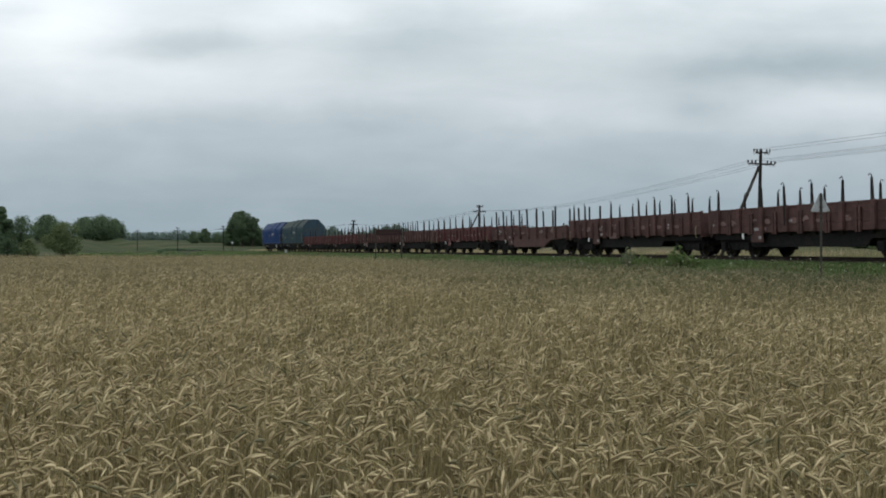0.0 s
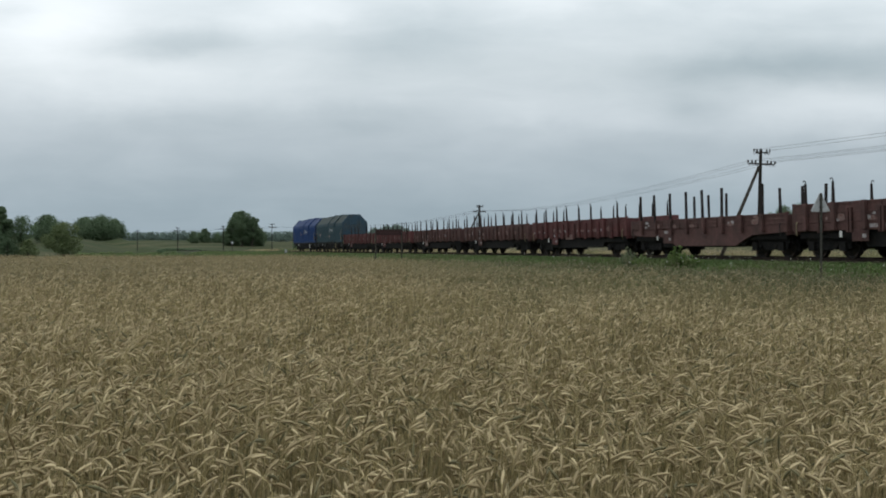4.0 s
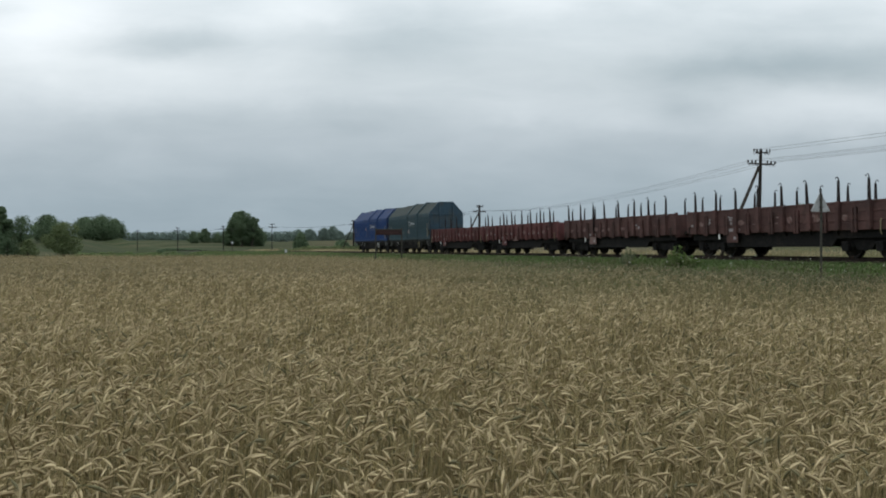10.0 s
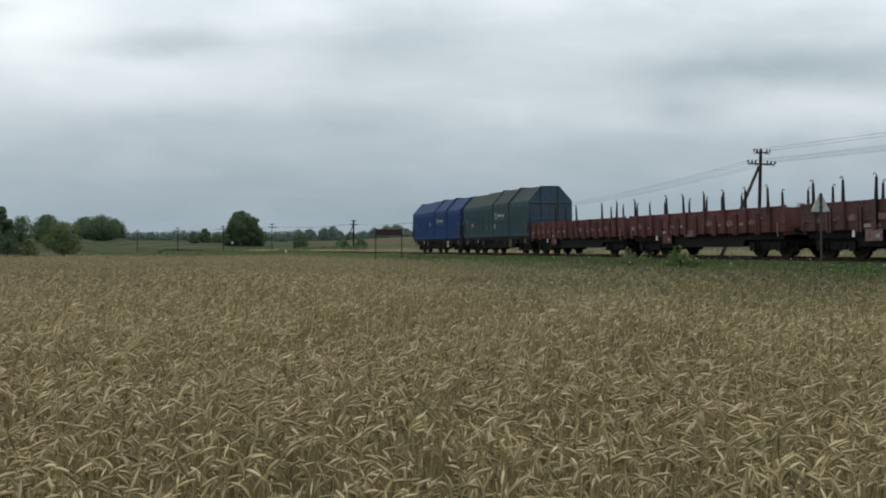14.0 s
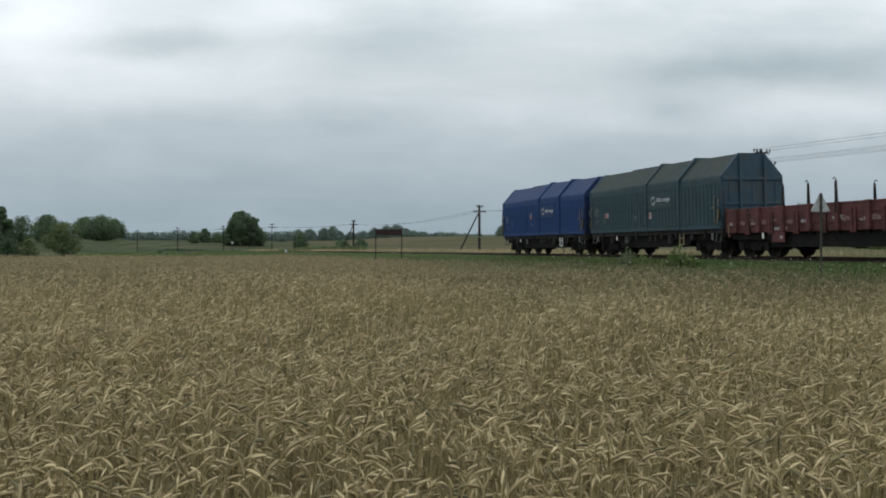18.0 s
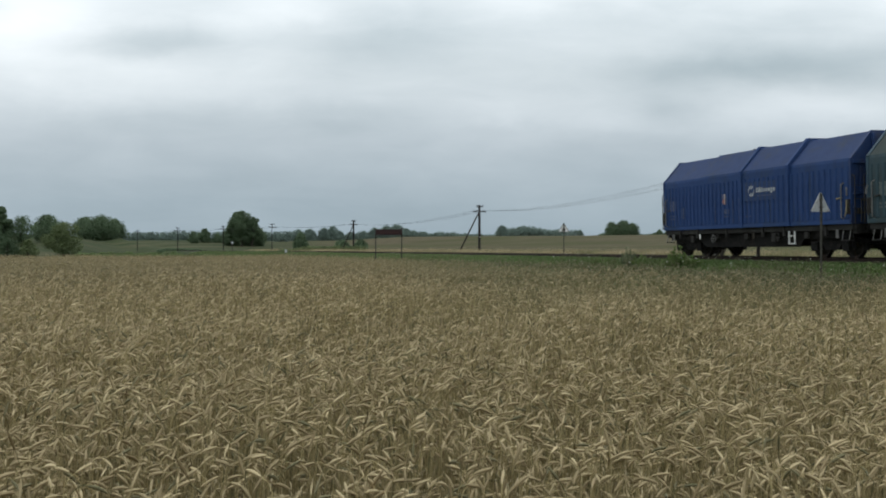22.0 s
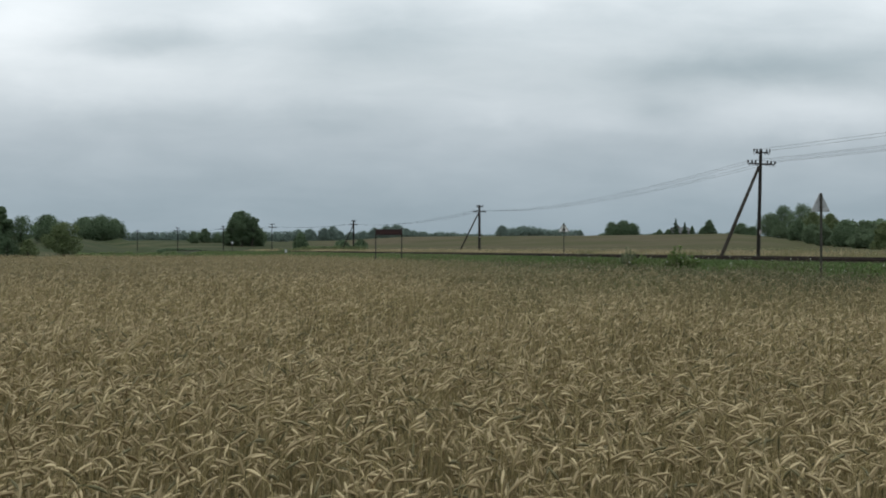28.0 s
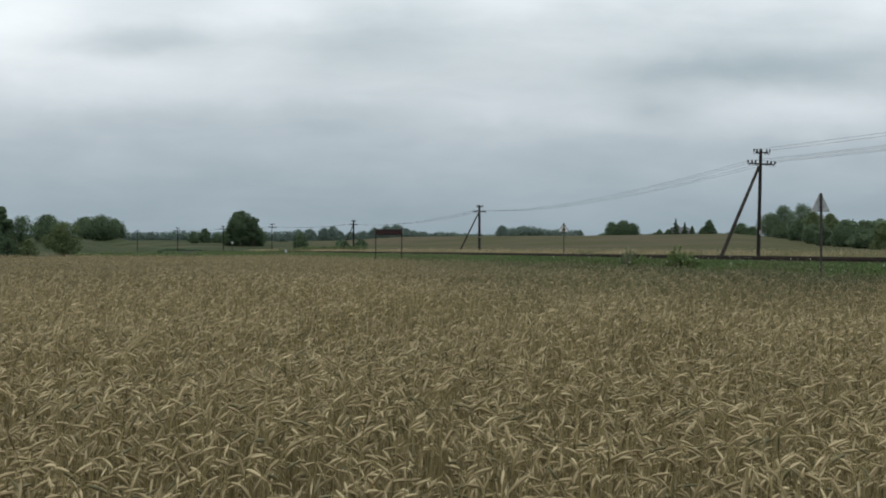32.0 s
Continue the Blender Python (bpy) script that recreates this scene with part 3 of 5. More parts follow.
def coil_wagon(label, paint_side, paint_end, paint_faded, panel):
    w = thing("covered_coil_wagon", label, "railway wagon", "wagons of the freight train")
    running_gear(w, FRAME_GREY, 5.55)
    for s in (-1, 1):
        part("side_sill", block(-5.6, 5.6, *sorted((s * 1.3, s * 1.46)), 0.98, 1.18), FRAME_GREY, w)
    part("deck", block(-5.45, 5.45, -1.3, 1.3, 1.1, 1.17, 0.0), UNDER, w)
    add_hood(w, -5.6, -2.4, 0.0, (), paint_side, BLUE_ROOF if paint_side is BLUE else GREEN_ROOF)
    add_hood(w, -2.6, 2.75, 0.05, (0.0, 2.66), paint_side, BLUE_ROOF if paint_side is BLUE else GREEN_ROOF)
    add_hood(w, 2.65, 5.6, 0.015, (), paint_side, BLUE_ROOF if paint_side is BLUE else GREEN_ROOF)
    for s in (-1, 1):
        x0, x1 = sorted((s * 5.46, s * 5.64))
        wall = part("end_wall", prism(bmesh.new(), [(-1.48, 1.18), (-1.48, 3.32), (-0.62, 4.23), (0.62, 4.23), (1.48, 3.32), (1.48, 1.18)], 0, x0, x1), paint_end, w, "ribbed end wall")
        for y in (-0.6, 0.6):
            part("end_post", block(*sorted((s * 5.64, s * 5.73)), y - 0.07, y + 0.07, 1.18, 4.2), paint_end, wall)
        for y in (-1.14, 0.0, 1.14):
            part("end_rib", block(*sorted((s * 5.64, s * 5.67)), y - 0.035, y + 0.035, 1.2, 3.1), paint_end, wall)
        for z, h in ((3.24, 0.07), (2.2, 0.05), (1.75, 0.05)):
            part("end_rail", block(*sorted((s * 5.64, s * 5.7)), -1.48, 1.48, z - h, z + h), paint_end, wall)
        for i, (ya, za, yb, zb) in enumerate(((-1.5, 3.32, -0.62, 4.25), (-0.62, 4.25, 0.62, 4.25), (0.62, 4.25, 1.5, 3.32), (-1.49, 1.18, -1.49, 3.32), (1.49, 1.18, 1.49, 3.32))):
            part("end_trim", bar([(s * 5.59, ya, za), (s * 5.59, yb, zb)], 0.06, 4), paint_end, wall)
        part("end_rail", bar([(s * 5.82, -1.3, 1.25), (s * 5.82, -1.3, 1.95), (s * 5.82, 1.3, 1.95), (s * 5.82, 1.3, 1.25)], 0.025, 5), IRON, w)
        part("grab_rail", bar([(s * 5.3, -1.52, 1.35), (s * 5.3, -1.64, 1.4), (s * 5.3, -1.64, 2.5), (s * 5.3, -1.52, 2.55)], 0.022, 5), CERAMIC, w, "pale grab rail")
        part("latch_handle", bar([(s * 5.15 - 0.1, -1.6, 2.03), (s * 5.15 + 0.14, -1.6, 2.06)], 0.026, 5), YELLOW if s > 0 else IRON, w, "yellow hood latch handle" if s > 0 else "dark hood latch handle")
        part("lamp_bracket", block(*sorted((s * 5.6, s * 5.72)), -1.32, -1.2, 1.5, 1.7), IRON, w)
        for z in (1.55, 2.0, 2.45):
            part("ladder_rung", bar([(s * 5.76, -1.5, z), (s * 5.76, -1.12, z)], 0.016, 5), IRON, w)
        part("ladder_stile", bar([(s * 5.76, -1.5, 1.2), (s * 5.76, -1.5, 2.75), (s * 5.66, -1.5, 2.8)], 0.02, 5), IRON, w)
        lock = part("hood_lock", block(*sorted((s * 5.42, s * 5.6)), -1.585, -1.5, 1.5, 2.0, 0.015), FRAME_GREY, w, "grey hood locking box")
        part("lock_lever", bar([(s * 5.5, -1.6, 1.98), (s * 5.52, -1.64, 1.6), (s * 5.45, -1.64, 1.42)], 0.022, 5), YELLOW if s > 0 else IRON, lock, "yellowed locking lever" if s > 0 else "dark locking lever")
        part("lock_lever", bar([(s * 5.5, -1.6, 2.4), (s * 5.54, -1.63, 2.28), (s * 5.54, -1.63, 2.12)], 0.026, 5), CERAMIC, lock, "pale upper lever")
        part("foot_step", block(*sorted((s * 5.1, s * 5.5)), -1.5, -1.3, 0.62, 0.66, 0.005), FRAME_GREY, w)
        part("step_bracket", bar([(s * 5.14, -1.4, 1.0), (s * 5.14, -1.48, 0.64), (s * 5.46, -1.48, 0.64), (s * 5.46, -1.4, 1.0)], 0.018, 5), CERAMIC, w, "pale step bracket")
        part("buffer_beam_tag", block(*sorted((s * 4.86, s * 4.98)), -1.482, -1.462, 0.72, 1.0, 0.0), CERAMIC, w)
    for x in (-4.4, -3.1, -1.1, 1.1, 2.3, 4.4):
        part("bracket", block(x - 0.05, x + 0.05, -1.52, -1.42, 0.8, 1.18), FRAME_GREY, w)
    for x, z, ww, hh in ((-3.55, 0.76, 0.2, 0.3), (-2.1, 0.8, 0.16, 0.34), (-1.75, 0.86, 0.1, 0.2), (0.1, 0.84, 0.24, 0.22), (1.7, 0.78, 0.26, 0.34), (3.4, 0.84, 0.16, 0.24)):
        part("brake_box", block(x - ww / 2, x + ww / 2, -1.47, -1.34, z - hh / 2, z + hh / 2, 0.02), FRAME_GREY, w)
    for x in (-1.95, 1.95):
        part("brake_wheel", brake_wheel(x), CERAMIC if x < 0 else FRAME_GREY, w)
    part("step_ladder", step_frame(2.72), WHITE if paint_side is BLUE else YELLOW, w, "white foot step frame" if paint_side is BLUE else "yellowed foot step frame")
    # emblem and rows of worn lettering as plain shapes
    n = 14
    for turn in (0.0, math.pi):
        e = bmesh.new()
        ring = []
        for k in range(n + 1):
            a = turn + 0.75 + 2.75 * k / n
            t = 0.02 + 0.17 * (1 - k / n) ** 0.8
            ring.append((0.78 * (0.23 - t) * math.cos(a), 0.78 * (0.27 - t) * math.sin(a), 0.18 * math.cos(a), 0.21 * math.sin(a)))
        for p, q in zip(ring, ring[1:]):
            e.faces.new([e.verts.new((0.64 + u, -1.6, 2.58 + v)) for u, v in ((p[0], p[1]), (p[2], p[3]), (q[2], q[3]), (q[0], q[1]))])
        part("emblem_arc", e, EMBLEM_WHITE, w, "white swirl emblem")
    part("emblem_panel", block(0.22, 2.12, -1.589, -1.545, 2.2, 2.92, 0.0), panel, w)
    for i, (zm, hh) in enumerate(((2.6, 0.18), (2.6, 0.18), (2.6, 0.18), (2.58, 0.13), (2.58, 0.13), (2.58, 0.13), (2.55, 0.19), (2.58, 0.13))):
        plate(w, "lettering_bar", 0.98 + i * 0.137, zm, 0.112, hh, EMBLEM_WHITE, -1.594, 0.006)
        if i in (1, 4, 6):
            plate(w, "lettering_gap", 0.98 + i * 0.137, zm, 0.045, hh * 0.4, panel, -1.5965, 0.003)
    plate(w, "lettering_bar", 1.45, 2.38, 0.9, 0.045, paint_faded, -1.594, 0.006)
    for x, z, ww, hh in ((-4.85, 2.25, 0.5, 0.45), (-4.85, 1.8, 0.5, 0.06), (-4.85, 1.68, 0.5, 0.06), (-4.1, 1.9, 0.2, 0.5), (-0.9, 2.34, 0.16, 0.34), (-0.95, 1.86, 0.36, 0.2), (-0.95, 1.66, 0.36, 0.06), (0.42, 1.62, 0.3, 0.06)):
        plate(w, "lettering_bar", x, z, ww, hh, paint_faded, -1.534 if x < -2.6 else -1.584, 0.008)
    plate(w, "warning_plate", -1.1 if paint_side is BLUE else 0.4, 2.36 if paint_side is BLUE else 1.9, 0.18 if paint_side is BLUE else 0.26, 0.42 if paint_side is BLUE else 0.3, PALE_PINK, -1.586, 0.008, "white and red warning plate")
    sign_x, sign_z = (-1.12, 2.28) if paint_side is BLUE else (0.33, 1.92)
    plate(w, "warning_stripe", sign_x, sign_z, 0.07, 0.14, SIGN_RED, -1.596, 0.004)
    if paint_side is GREEN:
        plate(w, "warning_plate", -3.8, 2.06, 0.3, 0.24, PALE_PINK, -1.54, 0.008, "small white and red warning plate")
        plate(w, "warning_stripe", -3.86, 2.06, 0.12, 0.16, SIGN_RED, -1.55, 0.004)
    for x in (-1.65, -0.5, -0.1):
        part("hood_rod", bar([(x, -1.61, 1.4), (x, -1.61, 2.35)], 0.013, 5), paint_faded, w)
    plate(w, "label_holder", -2.9, 0.88, 0.1, 0.2, WHITE, -1.5)
    plate(w, "label_holder", 0.6, 0.86, 0.12, 0.24, STRUT_WOOD, -1.5)
    return w


def brake_wheel(x):
    """A hand wheel on a short spindle below the side sill."""
    bm = bmesh.new()
    ring = [(x + 0.15 * math.cos(k * math.tau / 12), -1.5, 0.78 + 0.15 * math.sin(k * math.tau / 12)) for k in range(13)]
    tube(bm, ring, 0.014, 4)
    for k in range(3):
        c, d = 0.15 * math.cos(k * math.pi / 3), 0.15 * math.sin(k * math.pi / 3)
        tube(bm, [(x - c, -1.5, 0.78 - d), (x + c, -1.5, 0.78 + d)], 0.01, 4)
    tube(bm, [(x, -1.5, 0.78), (x, -1.2, 0.78)], 0.02, 5)
    return bm


def step_frame(x):
    bm = bmesh.new()
    for o in (-0.15, 0.15):
        box(bm, x + o - 0.022, x + o + 0.022, -1.5, -1.46, 0.52, 1.0)
    for z in (0.52, 0.8):
        box(bm, x - 0.172, x + 0.172, -1.51, -1.45, z, z + 0.04)
    return bm


def stake(height, hooked):
    bm = bmesh.new()
    prism(bm, [(-0.043, -0.043), (0.043, -0.043), (0.043, 0.043), (-0.043, 0.043)], 2, 1.1, 1.9)
    lo = [bm.verts.new((x, y, 1.9)) for x, y in ((-0.043, -0.043), (0.043, -0.043), (0.043, 0.043), (-0.043, 0.043))]
    f = 0.65 if hooked else 0.95
    hi = [bm.verts.new((x * f, y * f, height)) for x, y in ((-0.043, -0.043), (0.043, -0.043), (0.043, 0.043), (-0.043, 0.043))]
    for i in range(4):
        bm.faces.new((lo[i], lo[(i + 1) % 4], hi[(i + 1) % 4], hi[i]))
    bm.faces.new(hi)
    if hooked:
        tube(bm, [(0, 0, height - 0.02), (0, 0, height + 0.06), (-0.05, 0, height + 0.12), (-0.11, 0, height + 0.1), (-0.13, 0, height + 0.05)], 0.016, 5)
    return bm


PLAIN_STAKE = []


def side_board(x0, x1, s, z0, z1):
    """One drop side panel: pressed sheet with a rolled top edge and two long beads."""
    bm = bmesh.new()
    y0, y1 = sorted((s * 1.38, s * 1.42))
    box(bm, x0 + 0.015, x1 - 0.015, y0, y1, z0, z1)
    for z, h in ((z1 - 0.04, 0.04), ((z0 + z1) / 2, 0.03), (z0 + 0.05, 0.03)):
        box(bm, x0 + 0.015, x1 - 0.015, *sorted((s * 1.4, s * 1.437)), z - h, z + h, 0.008)
    return bm


def patch(x, w, s, z, h, rnd):
    """A rubbed stencil or chalk mark: a few ragged flecks of paint on a side board."""
    bm = bmesh.new()
    for _ in range(rnd.choice((2, 3, 4, 5))):
        cx, cz = x + w * rnd.uniform(-0.5, 0.5), z + h * rnd.random()
        a, b = w * rnd.uniform(0.12, 0.34), h * rnd.uniform(0.12, 0.34)
        pts = [(cx + a * math.cos(k * math.tau / 7) * rnd.uniform(0.6, 1.2), cz + b * math.sin(k * math.tau / 7) * rnd.uniform(0.6, 1.2)) for k in range(7)]
        y = 1.4385 + rnd.uniform(0, 0.002)
        prism(bm, pts, 1, *sorted((s * y, s * (y + 0.005))))
    return bm


def rub(x, w, s, z, h, rnd):
    """One large ragged area where the paint has gone chalky."""
    bm = bmesh.new()
    pts = [(x + 0.5 * w * math.cos(k * math.tau / 11) * rnd.uniform(0.75, 1.15), z + 0.5 * h * (1 + math.sin(k * math.tau / 11) * rnd.uniform(0.75, 1.1))) for k in range(11)]
    return prism(bm, pts, 1, *sorted((s * 1.438, s * 1.4415)))


def stake_wagon(label, material, seed, bellied=False, bare=0, panels=8):
    rnd = random.Random(seed)
    w = thing("stake_wagon", label, "railway wagon", "wagons of the freight train")
    half = 5.45 + (panels - 8) * 0.684
    running_gear(w, material, half)
    for s in (-1, 1):
        for x in (-3.3, -2.0, -0.7, 0.6, 1.9, 3.2):
            part("floor_bracket", prism(bmesh.new(), [(s * 1.0, 0.62), (s * 1.36, 0.9), (s * 1.36, 1.0), (s * 1.0, 1.0)], 0, x - 0.03, x + 0.03), UNDER, w)
    part("floor_boards", block(-half, half, -1.36, 1.36, 1.12, 1.2, 0.0), STRUT_WOOD, w)
    top = 1.68 if bellied else 1.94
    for s in (-1, 1):
        if bellied:
            bm = prism(bmesh.new(), [(-5.5, 1.22), (-5.5, 0.98), (-2.7, 0.88), (-1.7, 0.48), (2.5, 0.48), (3.5, 0.88), (5.5, 0.98), (5.5, 1.22)], 1, *sorted((s * 1.3, s * 1.4)))
            part("side_sill", bm, material, w, "deep fish-bellied side sill")
        else:
            part("side_sill", block(-half - 0.05, half + 0.05, *sorted((s * 1.26, s * 1.41)), 0.97, 1.24), material, w)
        for i in range(panels):
            x = 0.66 - half + i * 1.3686
            part("side_board", side_board(x - 0.68, x + 0.68, s, 1.25, top), material, w)
            x_stake = -4.46 + i * 1.24 if bellied else x
            part("stake_pocket", block(x_stake - 0.09, x_stake + 0.09, *sorted((s * 1.42, s * 1.555)), 1.0, top + 0.01), material, w)
            if i < panels - 1 and not bellied:
                for o in (-0.075, 0.075):
                    hinge = part("hinge_post", block(x + 0.684 + o - 0.05, x + 0.684 + o + 0.05, *sorted((s * 1.42, s * 1.5)), 0.9, top - 0.2), material, w)
                part("hinge_pin", bar([(x + 0.55, s * 1.47, 1.3), (x + 0.82, s * 1.47, 1.3)], 0.025, 5), STAKE, hinge)
            if i < panels - 1 and rnd.random() < 0.7:
                part("rubbed_panel", rub(x + rnd.uniform(0.22, 0.38), rnd.uniform(0.26, 0.5), s, 1.27, rnd.uniform(0.14, 0.3), rnd), PALE, w, "chalky rubbed paint")
            if material is RED and s < 0 and i in (0, 1, 3, 5, 6):
                for k in range(rnd.choice((2, 3))):
                    part("lettering_bar", block(x - 0.42 + k * 0.17, x - 0.3 + k * 0.17, -1.449, -1.444, 1.28, 1.28 + rnd.uniform(0.07, 0.14), 0.0), DULL_WHITE, w)
            if rnd.random() < 0.06 or i < bare:
                continue
            hooked = not bellied
            key = 1 if hooked else 0
            if len(PLAIN_STAKE) < 2:
                PLAIN_STAKE.clear()
                PLAIN_STAKE.extend((stake_data(False), stake_data(True)))
            st = new("stake", PLAIN_STAKE[key])
            st.parent = w
            st.matrix_basis = pose(x_stake, s * 1.475, 0, rnd.gauss(0, 0.7), rnd.gauss(0, 0.7), 0 if s < 0 else 180)
        for k, x in enumerate((-4.9, -3.9, -2.6, -0.9, 0.5, 2.1, 3.9)):
            if rnd.random() < 0.2:
                continue
            x += rnd.uniform(-0.25, 0.25)
            part("stencil_patch", patch(x, rnd.uniform(0.25, 0.6), s, rnd.choice((1.28, 1.3, 1.34)), rnd.uniform(0.1, 0.3), rnd), DULL_WHITE if rnd.random() < (0.45 if k < 5 else 0.15) else PALE, w)
        px = 3.2 - half + rnd.uniform(-0.15, 0.15)
        table = part("load_table", block(px - 0.36, px + 0.36, *sorted((s * 1.42, s * 1.45)), 0.6, 0.99), PALE if rnd.random() < 0.12 else material, w)
        part("lettering_bar", block(px + 0.1, px + 0.26, *sorted((s * 1.451, s * 1.455)), 0.72, 0.84, 0.0), DULL_WHITE, table)
        part("label_holder", block(px - 0.93, px - 0.82, *sorted((s * 1.42, s * 1.435)), 0.74, 0.96, 0.0), WHITE, w)
        if rnd.random() < 0.3:
            part("stencil_panel", block(px + 1.35, px + 2.15, *sorted((s * 1.412, s * 1.42)), 0.88, 1.16, 0.0), PALE, w)
        part("lettering_bar", block(-2.6, -1.9, *sorted((s * 1.412, s * 1.418)), 1.05, 1.17, 0.0), DULL_WHITE, w)
        for hx in (0.2 - half, half - 0.2):
            part("shunter_handle", bar([(hx, s * 1.45, 0.82), (hx, s * 1.5, 0.9), (hx, s * 1.5, 1.25), (hx, s * 1.45, 1.32)], 0.02, 5), YELLOW if rnd.random() < (0.8 if material is RED else 0.25) else FRAME_GREY, w)
    for s in (-1, 1):
        part("end_board", block(*sorted((s * (half - 0.05), s * (half + 0.01))), -1.38, 1.38, 1.2, top - 0.05), material, w)
        for y in (-1.36, -0.5, 0.5, 1.36):
            part("end_post", block(*sorted((s * (half + 0.01), s * (half + 0.09))), y - 0.07, y + 0.07, 1.0, top + (0.0 if abs(y) < 1 else 0.04)), material, w)
    if bellied:
        part("load_box", block(-5.3, -2.25, -1.2, -0.85, 1.2, 1.9, 0.03), RED, w, "rust-brown steel box load")
    return w


def stake_data(hooked):
    bm = stake(2.66 if hooked else 2.84, hooked)
    bmesh.ops.recalc_face_normals(bm, faces=bm.faces)
    me = bpy.data.meshes.new("stake")
    bm.to_mesh(me)
    bm.free()
    me.materials.append(STAKE)
    return me


FADED_BLUE = paint("faded_pale_blue_stencil", (0.05, 0.07, 0.13), (0.085, 0.105, 0.165), 0.75, 0, 14, (0.02, 0.035, 0.09), 0.6, 9)
FADED_GREEN = paint("faded_pale_grey_stencil", (0.075, 0.095, 0.095), (0.12, 0.14, 0.135), 0.75, 0, 14, (0.03, 0.05, 0.05), 0.6, 9)
PANEL_BLUE = paint("pale_blue_panel", (0.02, 0.04, 0.1), (0.028, 0.05, 0.12), 0.7, 0, 9)
PANEL_GREEN = paint("pale_green_panel", (0.034, 0.058, 0.06), (0.042, 0.068, 0.07), 0.75, 0, 9)
TRAIN = [coil_wagon("blue telescopic-hood coil wagon, last in the train", BLUE, END_BLUE, FADED_BLUE, PANEL_BLUE),
         coil_wagon("dark grey-green telescopic-hood coil wagon with slate end wall", GREEN, END_GREEN, FADED_GREEN, PANEL_GREEN)]
for i in range(9):
    if i == 5:
        TRAIN.append(stake_wagon("rusty brown low-sided stake wagon with deep bellied sills", BROWN, 40 + i, True))
    else:
        fresh = i in (0, 4)
        label = "red low-sided stake wagon with hooked steel stakes" if fresh else "long rusty brown low-sided stake wagon with hooked stakes" if i == 6 else "faded brown-red low-sided stake wagon with hooked stakes"
        TRAIN.append(stake_wagon(label, RED if i in (0, 1, 4) else BROWN, 40 + i, bare=2 if i == 0 else 0, panels=9 if i == 6 else 8))
COUPLINGS = (23.2, 34.45, 46.35, 58.35, 70.25, 81.9, 93.3, 106.0, 117.9, 129.6)
AHEAD = [5.6, 17.53] + [(a + b) / 2 for a, b in zip(COUPLINGS, COUPLINGS[1:])]


# ------------------------------------------------------------------ telegraph line
def insulator():
    bm = bmesh.new()
    tube(bm, [(-0.02, 0, -0.03), (0.0, 0, -0.09), (0.06, 0, -0.13), (0.12, 0, -0.08), (0.12, 0, 0.09)], 0.013, 5)
    tube(bm, [(0.12, 0, 0.01), (0.12, 0, 0.04), (0.12, 0, 0.11), (0.12, 0, 0.15)], [0.042, 0.048, 0.036, 0.024], 8)
    return bm


POLES = []
ARMS = ((-0.18, 0.34, (-0.3, -0.14, 0.14, 0.3)), (-0.74, 0.68, (-0.62, -0.4, -0.2, 0.2, 0.4, 0.62)))


def telegraph_pole(x, y, top, turn, strut, label, lean=0.0):
    base = float(land(x, y)[()] if np.ndim(land(x, y)) == 0 else land(np.array([x]), np.array([y]))[0])
    p = thing("telegraph_pole", label, "telegraph pole", "telegraph poles along the track")
    p.matrix_basis = pose(x, y, base - 0.05, 0, lean, turn)
    h = top - base + 0.05
    part("pole", bar([(0, 0, -0.3), (0, 0, h * 0.5), (0, 0, h)], [0.105 + y * 0.0004, 0.095 + y * 0.0004, 0.082 + y * 0.0004] if 60 < y < 150 else [0.094, 0.084, 0.07], 10), POLE_WOOD, p)
    wires = []
    for dz, half, hooks in ARMS:
        part("crossarm", block(-half, half, -0.13, -0.06, h + dz - 0.035, h + dz + 0.03, 0.008), POLE_WOOD, p)
        for o in hooks:
            ins = part("insulator", insulator(), INSULATOR, p)
            ins.matrix_basis = pose(o, -0.095, h + dz + 0.03, 0, 0, 0 if o > 0 else 180)
            if abs(o) not in (0.14, 0.4):
                wires.append(pose(x, y, base - 0.05, 0, lean, turn) @ Vector((o + (0.1 if o > 0 else -0.1), -0.095, h + dz + 0.12)))
    if strut:
        sx, sy = strut
        q = Matrix.Rotation(-radians(turn), 3, "Z") @ Vector((sx, sy, 0))
        foot = float(land(np.array([x + sx]), np.array([y + sy]))[0]) - base
        part("strut", bar([(q.x, q.y, foot - 0.25), (q.x * 0.5, q.y * 0.5, (h - 0.9 + foot) / 2), (q.x * 0.03, q.y * 0.03, h - 0.85)], [0.098, 0.088, 0.07], 8), STRUT_WOOD, p, "slanting greyed timber strut")
        part("strap", bar([(0, 0, h - 0.95), (0, 0, h - 0.85)], 0.09, 8), IRON, p)
    part("tag_plate", block(-0.06, 0.06, -0.135, -0.128, 1.55, 1.75, 0.0), DULL_WHITE, p) if strut else None
    POLES.append(wires)
    return p


